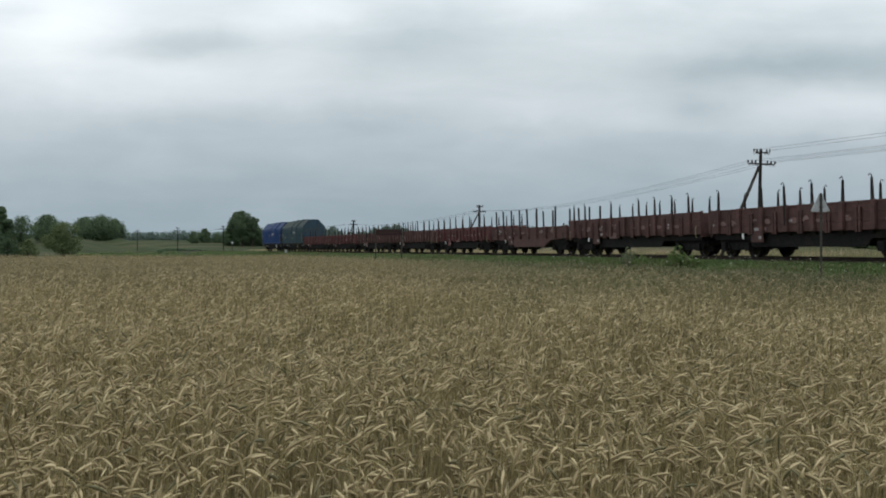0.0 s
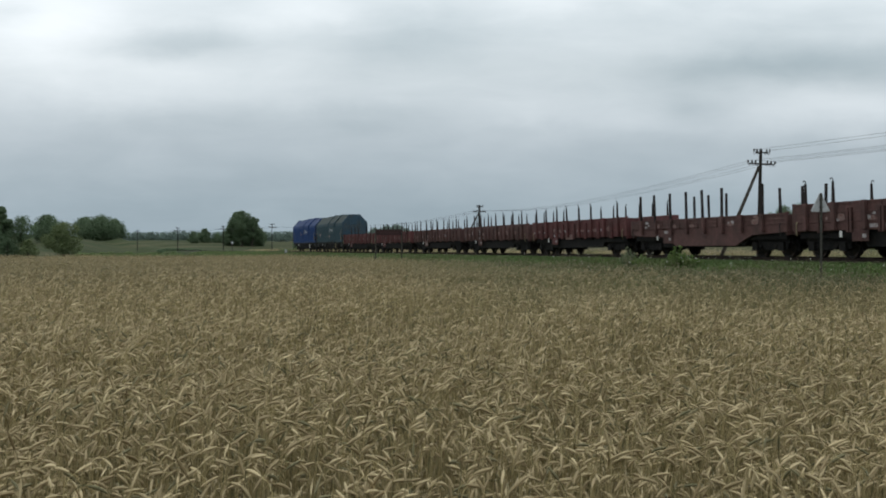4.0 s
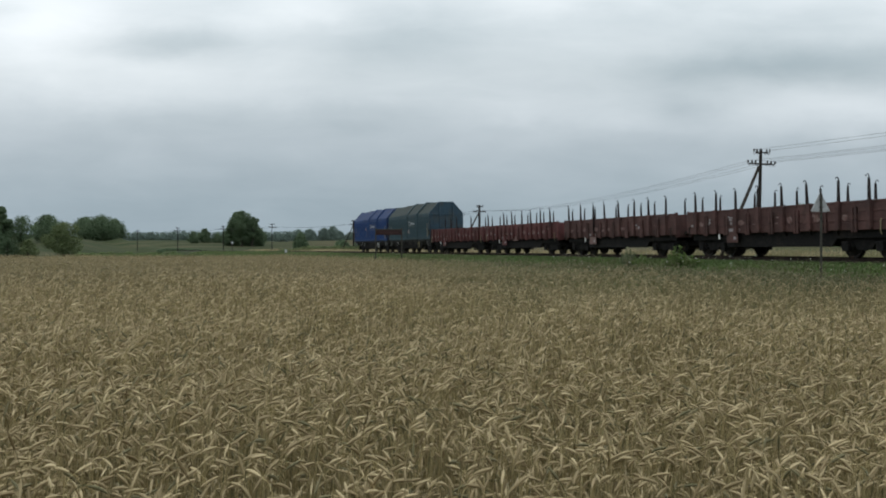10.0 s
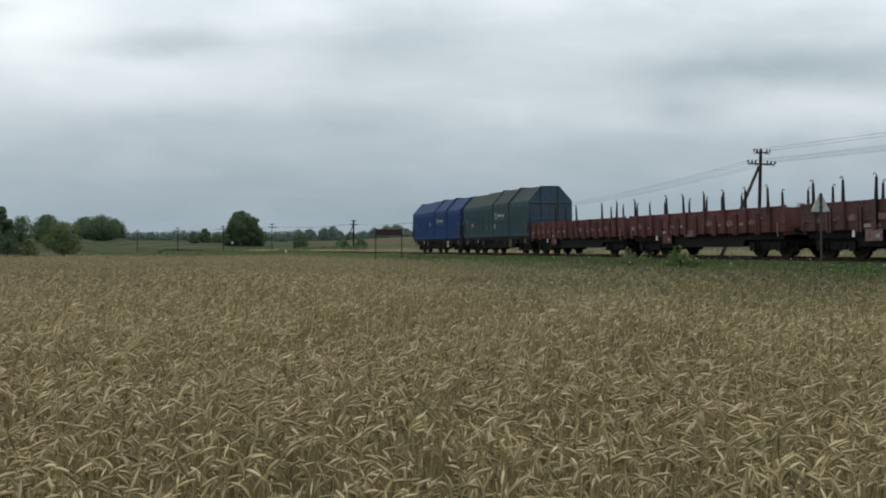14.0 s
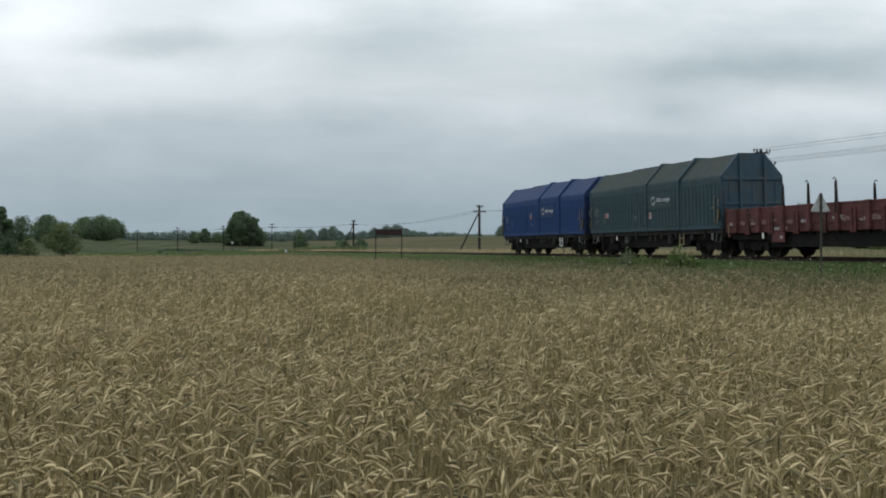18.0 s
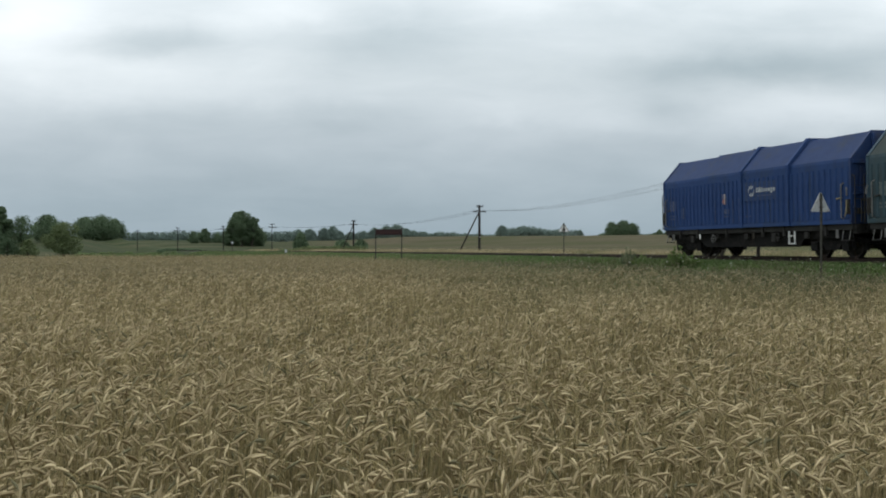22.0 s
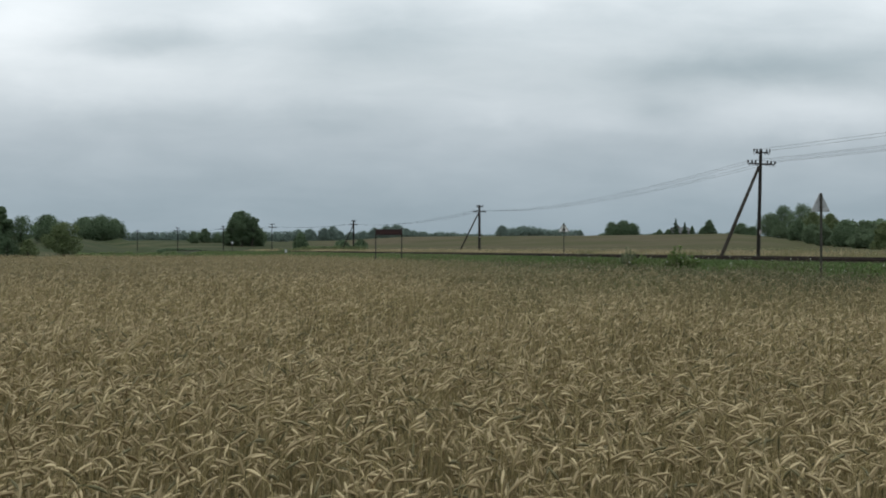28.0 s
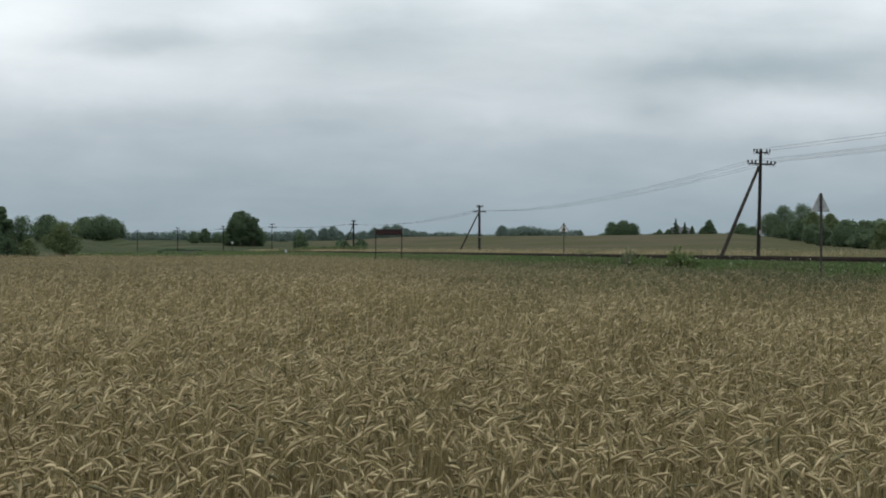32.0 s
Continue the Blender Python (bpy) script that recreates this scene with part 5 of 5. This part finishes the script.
def rye_plant(g, detail):
    """Points, quads and material of one stalk with a nodding ear; detail 2 near, 1 middle, 0 far."""
    co, fs, mi = [], [], []

    def ribbon_tube(path, radii, sides, mat):
        path = np.array(path)
        tang = np.gradient(path, axis=0)
        tang /= np.linalg.norm(tang, axis=1)[:, None]
        ref = np.array([0.3, 1.0, 0.1])
        u = np.cross(tang, ref)
        u /= np.linalg.norm(u, axis=1)[:, None]
        v = np.cross(tang, u)
        start = len(co)
        for p, a, b, r in zip(path, u, v, radii):
            ru, rv = r if isinstance(r, tuple) else (r, r)
            for k in range(sides):
                w = k * math.tau / sides
                co.append(p + a * ru * math.cos(w) + b * rv * math.sin(w))
        for i in range(len(path) - 1):
            for k in range(sides):
                fs.append((start + i * sides + k, start + i * sides + (k + 1) % sides, start + (i + 1) * sides + (k + 1) % sides, start + (i + 1) * sides + k))
                mi.append(mat)

    nod = g.choice((g.uniform(1.5, 2.6), g.uniform(1.0, 2.0), g.uniform(0.3, 1.2), g.uniform(1.2, 2.4)) if detail else (g.uniform(1.5, 2.7), g.uniform(0.3, 1.6)))
    bow = g.uniform(0.02, 0.1)
    ear = g.uniform(0.05, 0.08) if detail else g.uniform(0.056, 0.088)
    path, p, ang = [], np.array([0.0, 0.0, 0.0]), 0.0
    if detail == 2:
        lengths = np.array([0.45, 0.28, 0.27, 0.045, 0.035, 0.028])
        angles = [2 * bow * i / 5 + nod * 0.75 * max(0, (i / 5 - 0.6) / 0.4) for i in range(6)]
    elif detail == 1:
        lengths, angles = (0.58, 0.42, 0.09), (bow, 2 * bow, nod * 0.45)
    else:
        lengths, angles = (0.6, 0.47), (bow, 2 * bow)
    path.append(p.copy())
    for ln, ang in zip(lengths, angles):
        p = p + ln * np.array([math.sin(ang), 0, math.cos(ang)])
        path.append(p.copy())
    ribbon_tube(path, list(np.linspace(0.0026, 0.0017, len(path)) * (1 if detail == 2 else 1.4)), 3 if detail else 2, 1)
    tip, e_path = path[-1], [path[-1]]
    n_ear = {2: 10, 1: 3, 0: 2}[detail]
    radii = []
    ang = ang if detail == 2 else nod * 0.62
    for i in range(n_ear + 1):
        k = i / n_ear
        body = math.sin(math.pi * min(1, 0.12 + 0.86 * k)) ** 0.6
        zig = 1.12 if i % 2 else 0.66
        fat = {2: 1.2, 1: 1.16, 0: 1.5}[detail]
        radii.append((0.006 * body * zig * fat, 0.0042 * body * fat) if detail == 2 else (0.0065 * body * fat, 0.005 * body * fat))
        if i:
            a2 = ang + (nod * 0.16 + 0.08) * k
            e_path.append(e_path[-1] + ear / n_ear * np.array([math.sin(a2), 0, math.cos(a2)]))
    ribbon_tube(e_path, radii, {2: 4, 1: 3, 0: 3}[detail], 0)
    if detail:
        for i in range(1, n_ear + 1, 2):
            for s in (-1, 1):
                d = np.array([math.sin(a2 + s * 0.35), g.uniform(-0.35, 0.35), math.cos(a2 + s * 0.35)])
                q = e_path[i]
                side = np.array([0, 0.0009, 0.0006]) * (1 if detail == 2 else 1.8)
                t = q + d * g.uniform(0.022, 0.038)
                b = len(co)
                co.extend((q - side, q + side, t + side * 0.3, t - side * 0.3))
                fs.append((b, b + 1, b + 2, b + 3))
                mi.append(0)
    for i in range({2: g.choice((0, 1, 1, 2)), 1: g.choice((0, 0, 1)), 0: 0}[detail]):
        z0 = g.uniform(0.35, 0.82)
        a = g.uniform(0, math.tau)
        ln, droop, wdt = g.uniform(0.07, 0.18), g.uniform(1.2, 3.0), g.uniform(0.002, 0.0045)
        q, up = np.array([bow * z0, 0, z0]), 0.5
        n = 5 if detail == 2 else 3
        start = len(co)
        for j in range(n + 1):
            k = j / n
            wj = wdt * (1 - k) ** 0.7 + 0.0004
            s = np.array([-math.sin(a), math.cos(a), 0.3 * math.sin(k * 5)]) * wj
            co.extend((q - s, q + s))
            t = up + droop * k
            q = q + ln / n * np.array([math.cos(a) * math.sin(t), math.sin(a) * math.sin(t), math.cos(t)])
        for j in range(n):
            b = start + 2 * j
            fs.append((b, b + 1, b + 3, b + 2))
            mi.append(2)
    return np.array(co), np.array(fs), np.array(mi)


def rye_spread(g, density, y0, y1, x_half):
    """Scattered stalk places in the strip of field between two distances."""
    area_w = x_half(y1)
    n = int(density * (y1 - y0) * area_w * 2)
    x, y = g.uniform(-area_w, area_w, n), g.uniform(y0, y1, n)
    keep = np.abs(x) < x_half(y)
    x, y = x[keep], y[keep]
    keep = np.hypot(x, y) > 1.6
    x, y = x[keep], y[keep]
    d = off_track(x, y)
    edge = -5.3 - 2.2 * smooth(62, 100, y) + 0.2 * np.sin(x * 0.9 + y * 0.7) + 0.12 * np.sin(y * 2.3) + 0.35 * g.normal(size=len(x))
    keep = d < edge
    return x[keep], y[keep], d[keep]


def rye_height(x, y):
    """Slow swells in the height of the crop."""
    return 1.0 + 0.035 * np.sin(x * 0.8 + 0.6 * y) + 0.03 * np.sin(1.7 * x - 0.9 * y + 1) + 0.025 * np.sin(0.23 * y + 0.31 * x)


def build_rye():
    g = np.random.default_rng(21)
    gr = random.Random(5)
    cos, fcs, mis, tints, unripes, base = [], [], [], [], [], 0
    half = lambda y: 0.6 * y + 1.0
    for detail, kinds, strips in ((2, 14, ((1.6, 3.6, 350), (3.6, 6.5, 360))), (1, 10, ((6.5, 10, 210), (10, 16, 125))), (0, 8, ((16, 26, 58), (26, 45, 24), (45, 88, 7)))):
        plants = [rye_plant(gr, detail) for _ in range(kinds)]
        for y0, y1, density in strips:
            x, y, d = rye_spread(g, density, y0, y1, half)
            if detail == 0 and y0 == 16:
                # thinner sampling round about, out of the open wedge of the field
                ang, rad = g.uniform(0, math.tau, 14000), np.sqrt(g.uniform(1.6 ** 2, 13.0 ** 2, 14000))
                ex, ey = rad * np.sin(ang), rad * np.cos(ang)
                out = (np.abs(ex) > half(np.maximum(ey, 0))) | (ey < 1.6)
                x, y = np.concatenate([x, ex[out]]), np.concatenate([y, ey[out]])
                d = off_track(x, y)
                x, y, d = x[d < -5.4], y[d < -5.4], d[d < -5.4]
            ground = land(x, y, d)
            which = g.integers(0, kinds, len(x))
            for k, (pc, pf, pm) in enumerate(plants):
                at = np.flatnonzero(which == k)
                n = len(at)
                if not n:
                    continue
                yaw = g.uniform(0, math.tau, n) if k % 3 else g.normal(0.6, 1.0, n)
                wide = 1.0 if detail else 1.0 + 0.02 * np.maximum(y[at], 0) ** 0.9
                tall = rye_height(x[at], y[at]) * (0.98 + 0.075 * g.normal(size=n)).clip(0.7, 1.12) * (1 - 0.2 * smooth(-11, -6, d[at]))
                lean_x, lean_y = 0.11 * g.normal(size=n), 0.11 * g.normal(size=n)
                c, s = np.cos(yaw)[:, None], np.sin(yaw)[:, None]
                px, py, pz = pc[:, 0] * np.ones((n, 1)), pc[:, 1] * np.ones((n, 1)), pc[:, 2] * tall[:, None]
                if detail == 0:
                    mid = pc[:, 0].mean()
                    px, py = mid + (px - mid) * np.reshape(wide, (-1, 1)), py * np.reshape(wide, (-1, 1)) * 1.3
                wx = px * c - py * s + lean_x[:, None] * pz + x[at][:, None]
                wy = px * s + py * c + lean_y[:, None] * pz + y[at][:, None]
                co = np.stack([wx, wy, pz + ground[at][:, None]], axis=-1)
                m = len(pc)
                fcs.append((pf[None] + (np.arange(n) * m)[:, None, None] + base).reshape(-1, 4))
                mis.append(np.tile(pm, n))
                cos.append(co.reshape(-1, 3))
                t = np.where(g.random(n) < 0.18, g.uniform(0.62, 0.95, n), np.clip(g.normal(0.395, 0.17, n), 0, 1)) * (1 - 0.3 * smooth(11, 26, y[at]))
                patch = 0.5 + 0.5 * np.sin(x[at] * 0.35 + 1.3) * np.sin(y[at] * 0.22 + 0.4)
                right = smooth(9, 17, y[at]) * smooth(-0.12, 0.12, x[at] / np.maximum(y[at], 1))
                un = np.clip((g.random(n) < 0.09) * 0.8 + 0.18 * patch * g.random(n) + 0.5 * right * g.random(n) ** 0.5 + 0.45 * smooth(-14, -6, d[at]) * g.random(n) ** 0.5 + 0.5 * smooth(11, 28, y[at]) * (0.5 + 0.5 * g.random(n)) + 0.35 * smooth(0.2, 0.45, x[at] / np.maximum(y[at], 1)) * smooth(12, 22, y[at]), 0, 1)
                tints.append(np.repeat(t, m))
                unripes.append(np.repeat(un, m))
                base += n * m
    # a closed sheet under the ears for stalks, with dark gaps in its colour
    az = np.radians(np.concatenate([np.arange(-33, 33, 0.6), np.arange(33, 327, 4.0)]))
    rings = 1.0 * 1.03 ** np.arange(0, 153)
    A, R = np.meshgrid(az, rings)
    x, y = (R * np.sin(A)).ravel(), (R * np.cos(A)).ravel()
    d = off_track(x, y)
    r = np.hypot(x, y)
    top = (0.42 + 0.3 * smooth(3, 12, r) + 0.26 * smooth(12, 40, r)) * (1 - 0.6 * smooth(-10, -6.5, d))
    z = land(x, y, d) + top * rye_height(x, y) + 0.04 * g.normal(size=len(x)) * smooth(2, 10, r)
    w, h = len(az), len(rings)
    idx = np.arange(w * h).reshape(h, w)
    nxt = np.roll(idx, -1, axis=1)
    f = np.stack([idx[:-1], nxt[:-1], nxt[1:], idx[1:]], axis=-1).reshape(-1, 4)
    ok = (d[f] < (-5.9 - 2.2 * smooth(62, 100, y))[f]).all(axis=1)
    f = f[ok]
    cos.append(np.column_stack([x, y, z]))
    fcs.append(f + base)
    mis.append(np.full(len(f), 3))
    tints.append(np.clip(g.normal(0.45, 0.2, len(x)), 0, 1))
    u = x / np.maximum(y, 1)
    unripes.append(np.clip(0.1 + 0.5 * smooth(6, 16, y) * smooth(-0.12, 0.12, u) * (y > 0) + 0.4 * smooth(-16, -6.5, d), 0, 1))
    ob = bulk("rye_field", np.concatenate(cos), np.concatenate(fcs), [RYE_EAR, RYE_STEM, RYE_LEAF, RYE_MASS], np.concatenate(mis), np.concatenate(tints))
    ob.data.attributes.new("unripe", "FLOAT", "POINT").data.foreach_set("value", np.concatenate(unripes).astype(np.float32))
    tagged(ob, "ripening rye with pale nodding ears, greener towards the track", "crop", kind="stuff")


def rye_mass():
    m, n, l, b = nodes_of("dense_rye_stalks")
    ripe = n.new("ShaderNodeAttribute")
    ripe.attribute_name = "unripe"
    fine, mid = texture(n, l, 26, 5, (1, 0.35, 1)), texture(n, l, 2.2, 5)
    # dark tones, so that the ears stand out against the sheet
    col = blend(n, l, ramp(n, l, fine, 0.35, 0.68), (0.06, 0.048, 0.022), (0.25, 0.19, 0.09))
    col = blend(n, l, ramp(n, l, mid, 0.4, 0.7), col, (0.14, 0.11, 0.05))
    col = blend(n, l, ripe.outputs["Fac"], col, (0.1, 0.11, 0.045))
    l.new(col, b.inputs["Base Color"])
    b.inputs["Roughness"].default_value = 0.95
    b.inputs["Specular IOR Level"].default_value = 0.08
    bump(n, l, b, fine, 1.0, 0.08)
    return m


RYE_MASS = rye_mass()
build_rye()


# ------------------------------------------------------------------ verge
def tufts(name, s0, s1, o0, o1, count, height, blades, material, seed, label, spread=0.12):
    g = np.random.default_rng(seed)
    s, o = g.uniform(s0, s1, count), g.uniform(o0, o1, count)
    x, y, a = on_track(s, o)
    z = land(x, y, o)
    n = count * blades
    px, py, pz = np.repeat(x, blades) + spread * g.normal(size=n), np.repeat(y, blades) + spread * g.normal(size=n), np.repeat(z, blades) - 0.03
    h = height * np.repeat(0.6 + 0.7 * g.random(count), blades) * (0.6 + 0.5 * g.random(n))
    a = g.uniform(0, math.tau, n)
    lean = h * g.uniform(0.3, 1.6, n)
    w = 0.005 + 0.005 * g.random(n) + 0.00012 * np.repeat(y, blades)
    dx, dy, sx, sy = np.cos(a), np.sin(a), -np.sin(a), np.cos(a)
    rows = []
    for k, wk in ((0, 1.0), (0.55, 0.8), (1.0, 0.15)):
        qx, qy, qz = px + dx * lean * k * k, py + dy * lean * k * k, pz + h * k * (1 - 0.12 * k)
        rows += [np.column_stack([qx - sx * w * wk, qy - sy * w * wk, qz]), np.column_stack([qx + sx * w * wk, qy + sy * w * wk, qz])]
    co = np.stack(rows, axis=1).reshape(-1, 3)
    b = (np.arange(n) * 6)[:, None]
    faces = np.concatenate([b + np.array([[0, 1, 3, 2]]), b + np.array([[2, 3, 5, 4]])])
    tint = np.repeat(np.clip(0.5 + 0.25 * g.normal(size=n), 0, 1), 6)
    return tagged(bulk(name, co, faces, [material], tint=tint), label, "grass", kind="stuff")


# the near stretch uses the grass with shade in its colour
tufts("verge_grass", -45, 2, -6.6, -1.2, 17000, 0.15, 6, GRASS_SHADED, 31, "rough verge grass below the track, shade mixed into its green", 0.2)
tufts("verge_grass", 0, 60, -6.8, -1.2, 20000, 0.15, 6, GRASS, 35, "rough green grass on the verge below the track", 0.2)
tufts("verge_grass", 60, 130, -8.6, -1.3, 7500, 0.22, 6, GRASS, 32, "rough green grass on the verge below the track", 0.2)
tufts("dry_grass", -45, 130, 2.6, 9.0, 11000, 0.42, 5, DRY_GRASS, 33, "pale dry grass behind the track", 0.2)
tufts("verge_grass", -45, 100, 2.3, 6.0, 2500, 0.35, 5, GRASS, 34, "green grass tufts behind the track", 0.2)


def flowers():
    g = np.random.default_rng(3)
    n = 150
    s, o = g.uniform(-40, 30, n), g.uniform(-6.0, -2.6, n)
    s = np.where(g.random(n) < 0.6, -18 + 6 * g.normal(size=n), s)
    x, y, a = on_track(s, o)
    z = land(x, y, o) + 0.25 + 0.25 * g.random(n)
    lumps = np.column_stack([x, y, z, np.full(n, 0.04), np.full(n, 0.04), np.full(n, 0.02)])
    co, faces, tint = leaf_cloud(lumps, n * 6, 0.016, 4)
    tagged(bulk("verge_flowers", co, faces, [FLOWER], tint=tint), "scattered white umbel flowers in the verge", "flowers", kind="stuff")


flowers()


def weed(px, dist, top, width, seed, material=WEED, leaves=420):
    x, y = by_view(px, dist)
    base = float(land(np.array([x]), np.array([y]))[0])
    h = 1.75 + (441 - top) / 1500 * dist - base
    t = thing("weed_clump", "tall leafy weed growing on the verge", "weed", "verge weeds")
    t.matrix_basis = pose(x, y, base)
    g = random.Random(seed)
    blobs = []
    for i in range(16):
        a, k, q = i * 2.4, g.uniform(0.45, 1.0), math.sqrt((i + 0.5) / 16)
        k *= 1 - 0.45 * q
        ex, ey = width * 0.5 * q * math.cos(a), width * 0.5 * q * math.sin(a)
        part("stalk", bar([(ex * 0.3, ey * 0.3, -0.1), (ex * 0.7, ey * 0.7, h * k * 0.5), (ex, ey, h * k)], [0.012, 0.009, 0.004], 4), GRASS, t)
        for j in (0.25, 0.5, 0.75, 0.97):
            blobs.append((ex * (0.3 + 0.7 * j), ey * (0.3 + 0.7 * j), h * k * j, width * 0.1, width * 0.1, h * 0.1))
    co, faces, tint = leaf_cloud(blobs, leaves * 4, 0.042, seed)
    co[:, 2] = np.maximum(co[:, 2], 0)
    bulk("leaves", co, faces, [material], tint=tint, parent=t)


weed(1114, 37.0, 431, 0.85, 1, WEED_GREY, 240)
weed(1132, 36.0, 446, 0.8, 5, WEED, 160)
weed(1200, 34.0, 432, 0.85, 2, WEED, 300)
weed(1222, 33.5, 449, 0.9, 6, WEED, 200)
weed(1182, 34.5, 450, 0.8, 7, WEED, 160)
weed(1336, 28.0, 455, 0.5, 4, WEED, 160)
weed(1544, 23.5, 458, 0.45, 8, WEED, 160)
weed(1290, 30.0, 461, 0.8, 9, WEED, 150)
weed(1410, 26.5, 464, 0.8, 10, WEED, 150)
weed(1060, 40.0, 450, 0.9, 11, WEED, 140)


# ------------------------------------------------------------------ movement
def motions():
    walk(backdrop, [(t, pose(*EYE, 0, 0, 2.75 * t / 32)) for t in (0.0, 16.0, 32.0)])
    for wagon, ahead in zip(TRAIN, AHEAD):
        rows = []
        for k in range(17):
            t = 2.0 * k
            x, y, a = on_track(train_at(t) - ahead)
            rows.append((t, pose(x, y, RAIL_TOP, 0, 0, math.degrees(a) - 90) @ pose(0, 0, 0, CANT)))
        walk(wagon, rows)
    times = [32.0 * k / 300 for k in range(301)]
    spins = [math.degrees((train_at(0) - train_at(t)) / 0.41) for t in times]
    for w, wx in WHEELSETS:
        walk(w, [(t, pose(wx, 0, 0.41, 0, a % 360, 0)) for t, a in zip(times, spins)])


motions()
